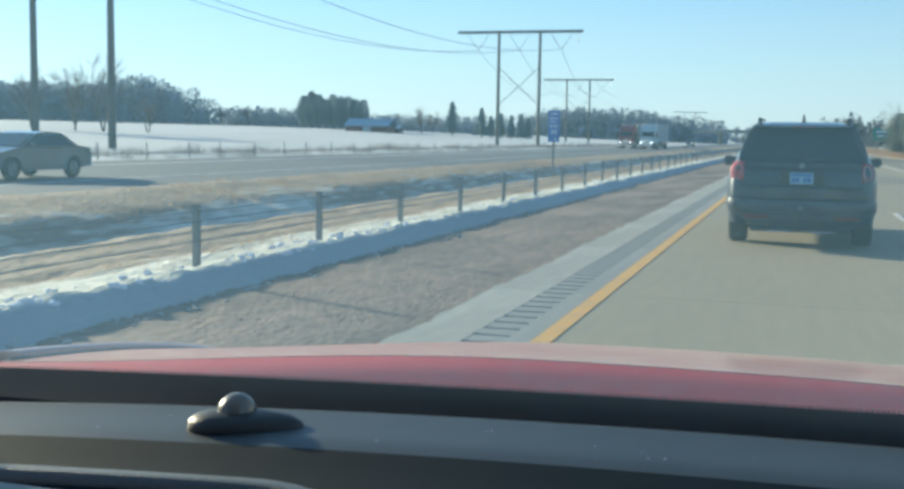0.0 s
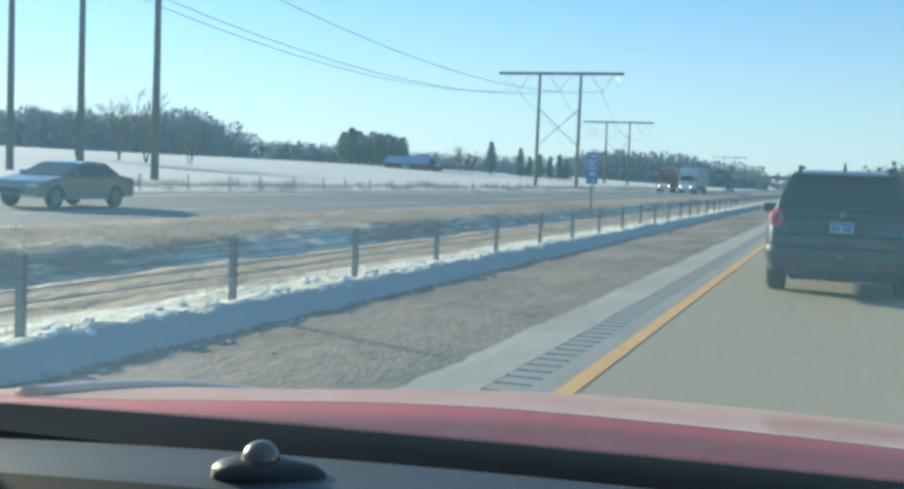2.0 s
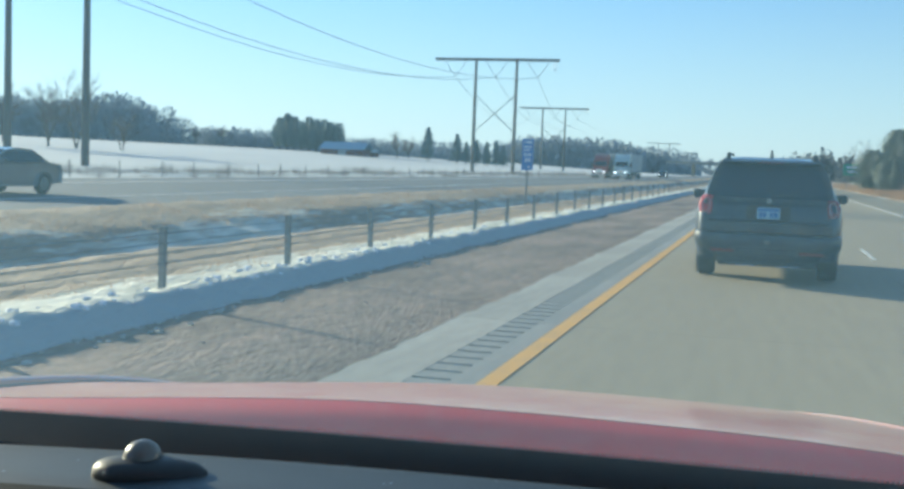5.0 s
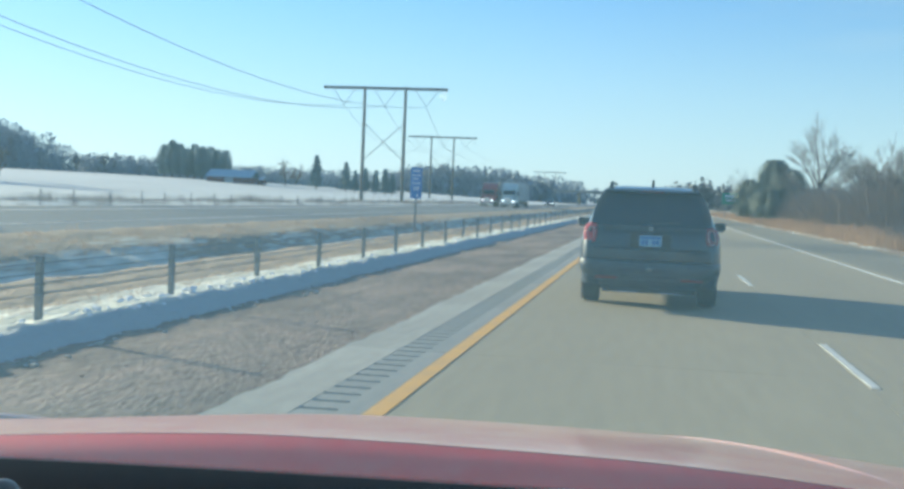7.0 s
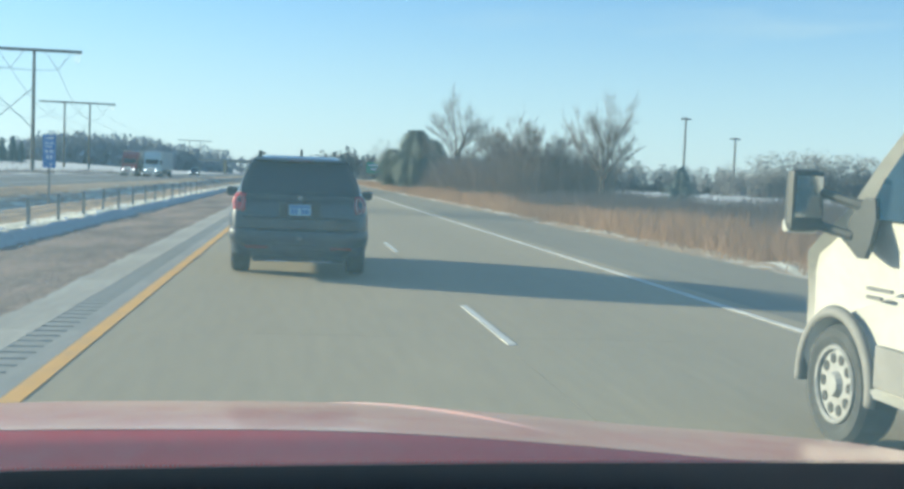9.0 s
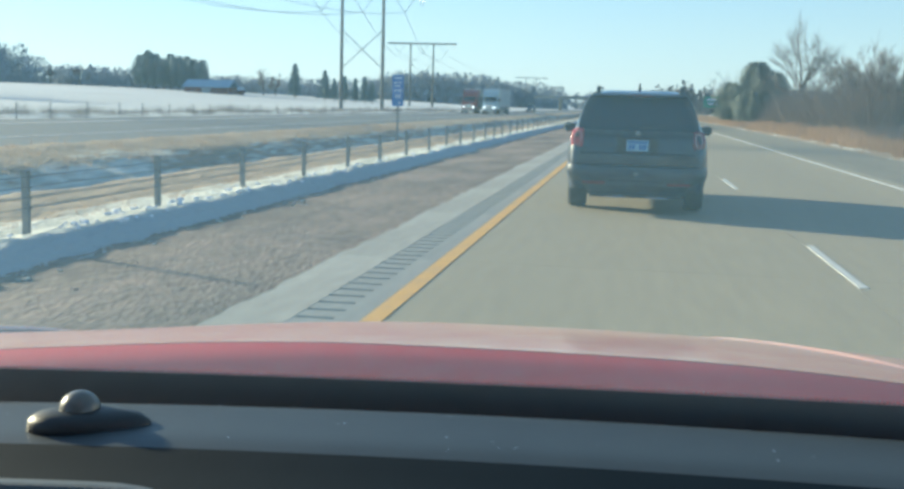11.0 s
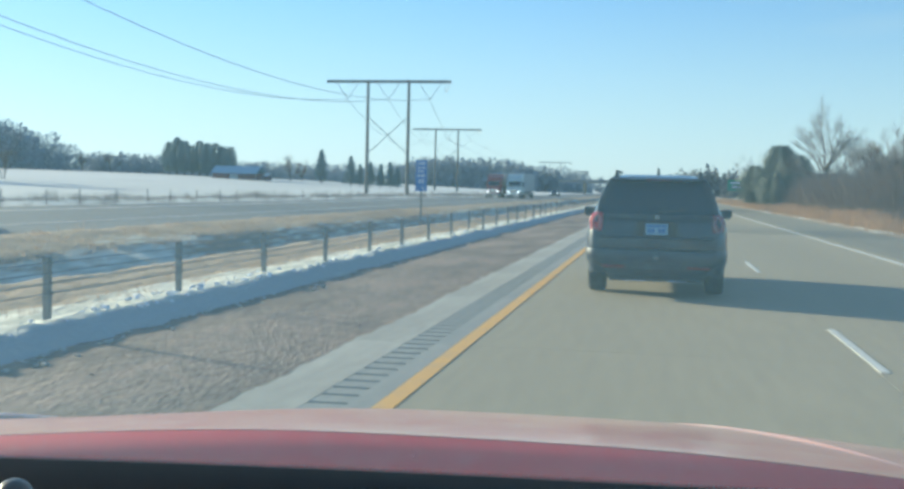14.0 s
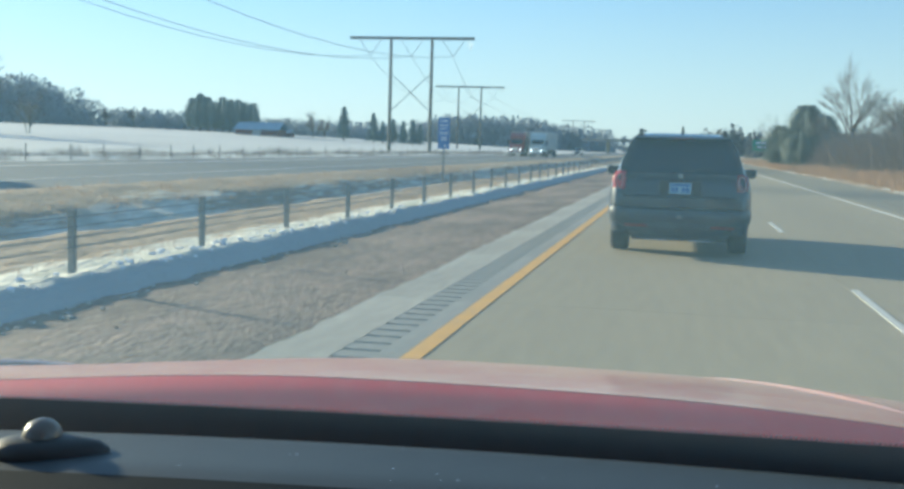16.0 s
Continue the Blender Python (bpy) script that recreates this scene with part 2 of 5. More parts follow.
M = {
    "snow": material("snow", (0.80, 0.83, 0.87), 0.85, (0.72, 0.75, 0.80), 0.6, 0.5, 0.03, 6, spec=0.2),
    "dirty_snow": material("dirty_snow", (0.46, 0.47, 0.47), 0.85, (0.34, 0.34, 0.33), 5, 0.5, 0.01, 30, spec=0.2),
    "field": material("snow_field", (0.63, 0.65, 0.655), 0.9, (0.50, 0.51, 0.505), 0.02, 0.55, 0.06, 0.6, stretch=(1, 0.25, 1), spec=0.1),
    "concrete": material("concrete", (0.325, 0.279, 0.194), 0.85, (0.256, 0.222, 0.160), 0.45, 0.5, 0.004, 90, stretch=(1, 0.10, 1), fine=9, width=0.18),
    "salted": material("salted_concrete", (0.405, 0.390, 0.352), 0.9, (0.292, 0.280, 0.252), 0.9, 0.5, 0.004, 80, stretch=(1, 0.2, 1), fine=9),
    "wheel_strip": material("dark_worn_concrete", (0.285, 0.285, 0.272), 0.85, (0.228, 0.232, 0.228), 1.2, 0.5, 0.004, 80, stretch=(1, 0.2, 1)),
    "rumble_base": material("worn_slot_concrete", (0.19, 0.20, 0.205), 0.9, (0.235, 0.245, 0.245), 2, 0.5),
    "groove": material("groove_concrete", (0.12, 0.12, 0.12), 0.9, (0.17, 0.17, 0.16), 3, 0.5),
    "gravel": material("gravel_shoulder", (0.292, 0.212, 0.166), 0.95, (0.122, 0.089, 0.074), 0.9, 0.5, 0.022, 30, stretch=(1, 0.28, 1), fine=14, width=0.10),
    "asphalt": material("grey_asphalt", (0.205, 0.190, 0.155), 0.9, (0.245, 0.228, 0.185), 0.4, 0.5, 0.004, 60, stretch=(1, 0.1, 1), spec=0.3),
    "asphalt_far": material("dark_asphalt", (0.074, 0.084, 0.096), 0.75, (0.112, 0.120, 0.130), 0.15, 0.5, 0.004, 60, stretch=(1, 0.05, 1)),
    "yellow": material("yellow_paint", (0.66, 0.36, 0.07), 0.7, (0.46, 0.30, 0.12), 2.5, 0.60, 0.002, 70),
    "white_line": material("white_paint", (0.58, 0.58, 0.56), 0.7, (0.40, 0.40, 0.38), 3, 0.56, 0.002, 70),
    "galvanised": material("galvanised_steel", (0.24, 0.245, 0.25), 0.55, (0.165, 0.17, 0.175), 8, 0.5, metal=0.5),
    "dark_steel": material("dark_steel", (0.10, 0.10, 0.11), 0.5, (0.16, 0.16, 0.16), 6, 0.5, metal=0.4),
    "pole_wood": material("weathered_pole", (0.078, 0.074, 0.072), 0.9, (0.115, 0.108, 0.102), 2, 0.5, 0.004, 30, stretch=(6, 6, 0.4)),
    "fence_wood": material("silvered_fence_wood", (0.16, 0.155, 0.15), 0.9, (0.22, 0.21, 0.20), 3, 0.5, 0.004, 30),
    "insulator": material("grey_porcelain", (0.30, 0.32, 0.34), 0.3, (0.24, 0.25, 0.27), 8, 0.5),
    "wire": material("aluminium_wire", (0.25, 0.26, 0.27), 0.5, metal=0.5),
    "bark": material("bark", (0.085, 0.076, 0.072), 0.95, (0.13, 0.115, 0.105), 5, 0.5, 0.01, 25),
    "twigs": material("bare_twigs", (0.13, 0.118, 0.118), 0.95, (0.18, 0.158, 0.152), 1.2, 0.5, spec=0.1),
    "brush": material("red_brown_brush", (0.265, 0.222, 0.190), 0.95, (0.34, 0.285, 0.235), 0.9, 0.5),
    "dry_grass": material("dry_grass", (0.44, 0.315, 0.215), 0.95, (0.30, 0.21, 0.145), 1.5, 0.5),
    # needles paled towards blue: distance haze put into the base colour
    "needles": material("conifer_needles", (0.145, 0.188, 0.198), 0.9, (0.18, 0.222, 0.222), 2.0, 0.5),
    "cedar": material("cedar_needles", (0.180, 0.205, 0.178), 0.9, (0.23, 0.25, 0.212), 1.5, 0.5),
    # far woods: pale blue-grey base carries painted distance haze
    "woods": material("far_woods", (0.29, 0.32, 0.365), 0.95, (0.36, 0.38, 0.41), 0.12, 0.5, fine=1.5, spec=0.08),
    # darker twin for the right-hand woods, offsetting direct sun in the colour
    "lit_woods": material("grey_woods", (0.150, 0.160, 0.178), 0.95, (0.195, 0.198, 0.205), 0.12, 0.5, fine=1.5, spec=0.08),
    "black_paint": material("black_car_paint", (0.004, 0.014, 0.034), 0.35, (0.013, 0.030, 0.056), 2.2, 0.60, coat=1.0, spec=0.25, gloss=0.10),
    "salt_black": material("salt_streaked_black", (0.007, 0.017, 0.036), 0.4, (0.080, 0.090, 0.094), 2.2, 0.64, coat=0.8, spec=0.35, stretch=(0.5, 1, 2.2), gloss=0.07, width=0.2),
    "tint": material("tinted_glass", (0.005, 0.020, 0.044), 0.06, spec=0.45),
    "tyre": material("tyre_rubber", (0.035, 0.036, 0.037), 0.9, (0.085, 0.085, 0.08), 5, 0.6, 0.004, 60),
    "rim": material("alloy_rim", (0.26, 0.26, 0.26), 0.4, (0.17, 0.17, 0.17), 8, 0.55, metal=0.8),
    "cladding": material("grey_cladding", (0.155, 0.155, 0.15), 0.75, (0.20, 0.198, 0.19), 4, 0.5, 0.001, 120),
    "red_lens": material("red_lens", (0.14, 0.012, 0.022), 0.12, coat=1.0),
    # left tail lens: sun through it put into brighter colour and faint glow
    "sunlit_lens": glowing("sunlit_red_lens", (0.40, 0.03, 0.045), 0.02),
    "pink_lens": material("clear_pink_lens", (0.32, 0.15, 0.17), 0.12, coat=1.0),
    "headlamp": glowing("lit_headlamp", (1.0, 0.97, 0.9), 2.2),
    "lens": material("clear_lens", (0.6, 0.62, 0.65), 0.1, coat=1.0),
    "plate": material("pale_plate", (0.30, 0.46, 0.62), 0.45, (0.22, 0.40, 0.60), 9, 0.5),
    "plate_ink": material("plate_ink", (0.05, 0.17, 0.42), 0.5),
    "chrome": material("chrome", (0.62, 0.63, 0.65), 0.12, metal=1.0),
    "silver": material("silver_plastic", (0.30, 0.31, 0.31), 0.5, (0.2, 0.2, 0.2), 6, 0.55),
    "black_plastic": material("black_plastic", (0.022, 0.024, 0.026), 0.6, (0.045, 0.046, 0.047), 4, 0.6, 0.001, 200),
    "red_paint": material("dusty_red_paint", (0.56, 0.168, 0.105), 0.5, (0.63, 0.365, 0.245), 1.4, 0.5, coat=0.7, fine=15, gloss=0.13),
    "dash": material("grained_dash", (0.032, 0.043, 0.050), 0.48, (0.042, 0.054, 0.061), 3, 0.5, 0.0002, 320),
    # dashboard front: its shade is put into a darker, bluer colour
    "dash_shade": material("shade_dark_dash", (0.006, 0.016, 0.025), 0.8, (0.009, 0.020, 0.030), 3, 0.5, 0.0002, 300, spec=0.12),
    "dash_dark": material("dark_cowl", (0.026, 0.030, 0.034), 0.8, (0.034, 0.038, 0.042), 4, 0.5, 0.001, 160, spec=0.2),
    "frit": material("black_ceramic", (0.42, 0.47, 0.50), 0.6, (0.46, 0.51, 0.54), 2, 0.5),
    "red_clean": material("deep_red_paint", (0.76, 0.066, 0.074), 0.5, (0.66, 0.15, 0.15), 3, 0.6, coat=0.1),
    "dash_grey": material("grey_binnacle", (0.10, 0.115, 0.12), 0.5, (0.13, 0.14, 0.145), 3, 0.5, 0.001, 220),
    "sensor_black": material("matt_black_plastic", (0.020, 0.024, 0.026), 0.5, (0.03, 0.034, 0.036), 20, 0.5, 0.0002, 300),
    "dome": material("smoky_dome", (0.12, 0.118, 0.105), 0.36, (0.145, 0.14, 0.125), 30, 0.5, coat=0.25),
    "cabin": material("cabin_lining", (0.16, 0.16, 0.165), 0.9, (0.2, 0.2, 0.2), 5, 0.5),
    "white_paint": material("dirty_white_paint", (0.44, 0.44, 0.405), 0.4, (0.35, 0.345, 0.315), 1.3, 0.55, coat=0.5),
    "trailer_white": material("grey_white_trailer", (0.42, 0.44, 0.455), 0.6, (0.33, 0.35, 0.36), 0.8, 0.5, stretch=(1, 0.4, 2)),
    "truck_red": material("dark_red_truck", (0.22, 0.035, 0.04), 0.4, (0.30, 0.10, 0.10), 1.2, 0.58, coat=0.7),
    "teal_paint": material("pale_teal_truck", (0.50, 0.58, 0.58), 0.4, (0.40, 0.46, 0.46), 1.2, 0.55, coat=0.6),
    "grey_paint": material("grey_car_paint", (0.10, 0.11, 0.12), 0.35, (0.16, 0.165, 0.17), 1.5, 0.6, coat=0.9),
    "blue_sign": material("blue_sign", (0.035, 0.13, 0.42), 0.45, (0.05, 0.17, 0.48), 3, 0.5),
    "green_sign": material("green_sign", (0.02, 0.20, 0.14), 0.45, (0.03, 0.24, 0.17), 3, 0.5),
    "sign_white": material("sign_white", (0.50, 0.58, 0.74), 0.5),
    "barn_red": material("barn_red", (0.13, 0.05, 0.05), 0.9, (0.18, 0.08, 0.07), 0.8, 0.5),
    "barn_roof": material("blue_grey_roof", (0.20, 0.32, 0.46), 0.5, (0.26, 0.38, 0.50), 0.5, 0.5),
}
# median: ridge flank towards the road is darkened by painted shade
M["median"] = verge("snowy_median", [(-16.0, 0.28), (-14.4, 0.34), (-13.2, 0.46), (-11.6, 0.53), (-10.2, 0.50), (-9.3, 0.40), (-8.6, 0.33), (-7.45, 0.30), (-7.1, 0.42), (-6.65, 0.62), (-5.9, 0.80), (-4.8, 0.95)], shade_from=(-5.62, -5.48))


def let_light_through(m, part_through, colour):
    """Dry blades pass some of the light that falls on their far side."""
    n, link = m.node_tree.nodes, m.node_tree.links.new
    through_blade, both = n.new("ShaderNodeBsdfTranslucent"), n.new("ShaderNodeMixShader")
    through_blade.inputs["Color"].default_value = (*colour, 1)
    both.inputs[0].default_value = part_through
    link(n["Principled BSDF"].outputs[0], both.inputs[1]), link(through_blade.outputs[0], both.inputs[2])
    link(both.outputs[0], n["Material Output"].inputs["Surface"])


let_light_through(M["dry_grass"], 0.34, (0.46, 0.32, 0.22))
M["bank"] = verge("right_bank", [(8.0, 0.30), (8.8, 0.40), (9.6, 0.44), (11.0, 0.32), (16.0, 0.40), (30.0, 0.62)])
M["windscreen"] = dusty_glass()


# ---- mesh helpers ----
def solid(bm, smooth=False):
    bmesh.ops.recalc_face_normals(bm, faces=bm.faces)
    if smooth:
        for f in bm.faces:
            f.smooth = True
    return bm


def part(name, bm, mat, parent=None, label="", smooth=False):
    """Links a bmesh as one mesh object, under a thing or a part."""
    solid(bm, smooth)
    me = bpy.data.meshes.new(name)
    bm.to_mesh(me)
    bm.free()
    me.materials.append(M[mat])
    ob = new(name, me)
    ob.parent = parent
    if label:
        ob["label"] = label
    return ob


def thing(name, label, category, group="", kind="", at=None):
    ob = new(name)
    ob.empty_display_size = 0.2
    if at:
        ob.matrix_basis = at
    return tagged(ob, label, category, group, kind)


def box(x0, x1, y0, y1, z0, z1, bevel=0.0, bm=None):
    own = bm or bmesh.new()
    vs = bmesh.ops.create_cube(own, size=1.0)["verts"]
    bmesh.ops.scale(own, vec=(x1 - x0, y1 - y0, z1 - z0), verts=vs)
    bmesh.ops.translate(own, vec=((x0 + x1) / 2, (y0 + y1) / 2, (z0 + z1) / 2), verts=vs)
    if bevel:
        edges = list({e for v in vs for e in v.link_edges})
        bmesh.ops.bevel(own, geom=edges, offset=bevel, segments=2, affect="EDGES", profile=0.6)
    return own


def tube(a, b, r0, r1=None, seg=8, bm=None):
    """A tapered round bar from a to b."""
    own = bm or bmesh.new()
    a, b = Vector(a), Vector(b)
    r1 = r0 if r1 is None else r1
    d = b - a
    m = Matrix.Translation((a + b) / 2) @ d.to_track_quat("Z", "Y").to_matrix().to_4x4()
    bmesh.ops.create_cone(own, cap_ends=True, segments=seg, radius1=r0, radius2=max(r1, 1e-4), depth=d.length, matrix=m)
    return own


def loft(rings, closed=True, caps=True, bm=None):
    own = bm or bmesh.new()
    rows = [[own.verts.new(p) for p in ring] for ring in rings]
    n = len(rows[0])
    for a, b in zip(rows, rows[1:]):
        for i in range(n if closed else n - 1):
            j = (i + 1) % n
            own.faces.new((a[i], a[j], b[j], b[i]))
    if caps and closed:
        own.faces.new(rows[0]), own.faces.new(rows[-1])
    return own


def sheet(xs, ys, z):
    """A grid of quads over xs and ys at the height z(x, y)."""
    own = bmesh.new()
    rows = [[own.verts.new((x, y, z(x, y))) for x in xs] for y in ys]
    for a, b in zip(rows, rows[1:]):
        for i in range(len(xs) - 1):
            own.faces.new((a[i], a[i + 1], b[i + 1], b[i]))
    return own


def profile(points, half, bevel=0.05, tumble=None):
    """A side outline (y, z) given breadth: rounded at both flanks; tumble(z) narrows it with height."""
    own = bmesh.new()
    c = Vector((sum(p[0] for p in points) / len(points), sum(p[1] for p in points) / len(points)))
    rings = []
    for s, inset in ((-1, 1), (-1, 0.3), (-1, 0), (1, 0), (1, 0.3), (1, 1)):
        off = {1: 0.0, 0.3: 0.7, 0: 1.0}[inset]
        ring = []
        for y, z in points:
            d = Vector((y, z)) - c
            q = c + d * (1 - bevel * inset / max(d.length, 0.1))
            x = s * (half - bevel * (1 - off) * 1.0)
            ring.append((x * (tumble(q[1]) if tumble else 1), q[0], q[1]))
        rings.append(ring)
    return loft(rings, bm=own)


def disc(cx, cy, cz, r, x0, x1, seg=20, rim=0.0, bm=None):
    """A wheel-like round from x0 to x1 with a rounded edge."""
    own = bm or bmesh.new()
    e = min(rim, abs(x1 - x0) / 3)
    s = 1 if x1 > x0 else -1
    rings = []
    for x, rr in ((x0, r - rim), (x0 + s * e, r), (x1 - s * e, r), (x1, r - rim)):
        rings.append([(x, cy + rr * math.cos(2 * math.pi * i / seg), cz + rr * math.sin(2 * math.pi * i / seg)) for i in range(seg)])
    return loft(rings, bm=own)


def wheel(parent, x, y, r, width, side, rim_mat="rim", spokes=5):
    """tyre > rim; side is -1 or 1 for the outer face."""
    inner, outer = x - side * width, x
    w = part("wheel", disc(0, y, r, r * 0.5, inner + side * 0.02, outer - side * 0.06), "dark_steel", parent)
    part("tyre", ring_tyre(y, r, inner, outer), "tyre", w, smooth=False)
    bm = disc(0, y, r, r * 0.66, outer - side * 0.05, outer - side * 0.025, 20, 0.01)
    for k in range(spokes):
        a = 2 * math.pi * k / spokes
        tube((outer - side * 0.015, y, r), (outer - side * 0.022, y + r * 0.62 * math.cos(a), r + r * 0.62 * math.sin(a)), 0.04, 0.03, 6, bm)
    if not spokes:
        holes = bmesh.new()
        for k in range(10):
            a = 2 * math.pi * k / 10
            c = (y + r * 0.44 * math.cos(a), r + r * 0.44 * math.sin(a))
            tube((outer - side * 0.03, *c), (outer - side * 0.018, *c), 0.036, 0.033, 8, holes)
        tube((outer - side * 0.03, y, r), (outer + side * 0.01, y, r), r * 0.24, r * 0.18, 14, bm)
        for k in range(20):
            a, b = 2 * math.pi * k / 20, 2 * math.pi * (k + 1) / 20
            tube((outer - side * 0.012, y + r * 0.62 * math.cos(a), r + r * 0.62 * math.sin(a)), (outer - side * 0.012, y + r * 0.62 * math.cos(b), r + r * 0.62 * math.sin(b)), 0.016, 0.016, 5, bm)
    rim = part("rim", bm, rim_mat, w)
    if not spokes:
        tagged(part("vent_holes", holes, "black_plastic", w), kind="stuff")
    return w


def ring_tyre(y, r, inner, outer, seg=28):
    s = 1 if outer > inner else -1
    rings = []
    for x, rr in ((inner, r * 0.66), (inner, r * 0.93), (inner + s * 0.04, r), (outer - s * 0.04, r), (outer - s * 0.003, r * 0.93), (outer, r * 0.8), (outer - s * 0.02, r * 0.66), (inner, r * 0.66)):
        rings.append([(x, y + rr * math.cos(2 * math.pi * i / seg), r + rr * math.sin(2 * math.pi * i / seg)) for i in range(seg)])
    return loft(rings, caps=False)


def smooth_step(a, b, x):
    t = min(1.0, max(0.0, (x - a) / (b - a)))
    return t * t * (3 - 2 * t)


def rough_noise(x, y, s, seed=0.0):
    return noise.noise(Vector((x * s, y * s, seed)))


# ---- ground ----
YELLOW, DASH, EDGE = -1.745, 2.03, 5.55


def land(x, y):
    """Height of the open land away from the road."""
    far = 4.3 * smooth_step(45, 200, -x) + 1.0 * smooth_step(12, 60, x) * 0
    far += 0.5 * rough_noise(x, y, 0.012) * smooth_step(40, 90, abs(x))
    return far


def median_z(x, y):
    """Cross-section between the carriageways: ploughed snow ridge, post line, ditch."""
    wob = 0.10 * rough_noise(0.0, y, 0.55, 3.0) + 0.08 * rough_noise(0.0, y, 1.7, 8.0) + 0.05 * rough_noise(x, y, 4.5, 9.0)
    crumb = 1 + 0.30 * rough_noise(0.0, y, 0.45, 4.0) + 0.22 * rough_noise(x, y, 2.2, 6.0) + 0.16 * rough_noise(x, y, 6.0, 2.0)
    ridge = smooth_step(-5.10, -5.60, x + wob) * (1 - 0.55 * smooth_step(-5.56, -6.3, x + 0.6 * wob))
    z = 0.155 * ridge * crumb
    hollow = 1 + 0.25 * rough_noise(0.0, y, 0.06, 21.0)
    z -= 0.60 * hollow * smooth_step(-9.0, -10.9, x) * (1 - smooth_step(-11.2, -13.9, x + 2 * wob)) + 0.10 * smooth_step(-6.0, -7.6, x)
    rut = 0.013 * math.sin(10.5 * x + 1.2 * rough_noise(0.0, y, 0.05, 14.0)) * smooth_step(-6.4, -7.0, x) * (1 - smooth_step(-9.2, -9.9, x))
    z += rut + 0.05 * rough_noise(x, y, 0.7, 1.0) * smooth_step(-5.4, -6.4, x) + 0.030 * rough_noise(x, y, 2.8, 5.0) * smooth_step(-5.1, -5.5, x) * (1 - 0.8 * smooth_step(-6.3, -6.8, x))
    return z + 0.13 * smooth_step(-13.6, -15.4, x) + 0.004 - 0.03 * smooth_step(-5.28, -5.10, x + wob)


def ground_z(x, y):
    if -16.0 < x < -4.9:
        return median_z(x, y) - 0.25
    if -40 < x < 10:
        return -0.25
    return land(x, y) * (smooth_step(40, 60, -x) if x < 0 else 1) - 0.02 - (0.23 if -40 < x < 10 else 0)


xs = [-2600, -1500, -900, -600, -450, -350, -280, -230, -190, -160, -130, -105, -85, -70, -60, -50, -40, -34.5, -25, -16, -12, -8, -5, -2, 4, 9.8, 14, 20, 28, 40, 60, 90, 130, 180, 260, 400, 700, 1300, 2600]
ys = [-900, -400, -150, -60, -20, 0, 20, 40, 60, 80, 100, 130, 160, 200, 250, 300, 360, 430, 520, 640, 800, 1100, 1600, 2600, 4200]
ground = part("ground", sheet(xs, ys, ground_z), "field", smooth=True)
tagged(ground, "flat snow-covered farmland reaching the horizon", "ground", kind="structure")


def road_strip(name, x0, x1, mat, label, category, y0=-60, y1=1500, z=0.0, thick=0.24):
    ys_ = [y0, 0, 60, 200, 500, y1]
    bm = loft([[(x0, y, z - thick), (x1, y, z - thick), (x1, y, z), (x0, y, z)] for y in ys_])
    return tagged(part(name, bm, mat), label, category, kind="structure")


road_base = road_strip("road", -2.89, EDGE + 0.35, "groove", "concrete highway lanes with fine transverse joints", "road", z=-0.03)
shoulder_left = road_strip("shoulder", -5.5, -2.894, "gravel", "brown grey gravelly inner shoulder with tyre tracks", "road shoulder", z=-0.012)
shoulder_right = road_strip("shoulder", EDGE + 0.354, 9.0, "asphalt", "grey asphalt outer shoulder", "road shoulder", z=-0.006)
spill = bmesh.new()
rim_a, rim_b = [], []
for k in range(420):
    y = 3.0 + 0.22 * k
    rim_a.append(spill.verts.new((-2.99, y, 0.004)))
    rim_b.append(spill.verts.new((-2.82 + 0.06 * rough_noise(0.0, y, 0.35, 12.0) + 0.09 * rough_noise(0.0, y, 2.6, 13.0), y, 0.0012)))
for k in range(419):
    spill.faces.new((rim_a[k], rim_b[k], rim_b[k + 1], rim_a[k + 1]))
tagged(part("grit", spill, "gravel"), "loose brown grit swept over the pavement edge", "grit", kind="stuff")
road_opp = road_strip("opposite_road", -33.0, -15.6, "asphalt_far", "dark grey opposite carriageway with pale lane lines", "road", z=0.03)
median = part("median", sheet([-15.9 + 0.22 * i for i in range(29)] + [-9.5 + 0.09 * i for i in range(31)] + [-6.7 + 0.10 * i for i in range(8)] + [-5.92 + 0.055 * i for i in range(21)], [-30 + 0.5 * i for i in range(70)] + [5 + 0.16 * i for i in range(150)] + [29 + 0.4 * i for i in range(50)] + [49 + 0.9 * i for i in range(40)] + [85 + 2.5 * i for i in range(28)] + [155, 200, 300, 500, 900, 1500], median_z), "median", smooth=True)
tagged(median, "snow and dry grass median with a shallow ditch", "median", kind="structure")



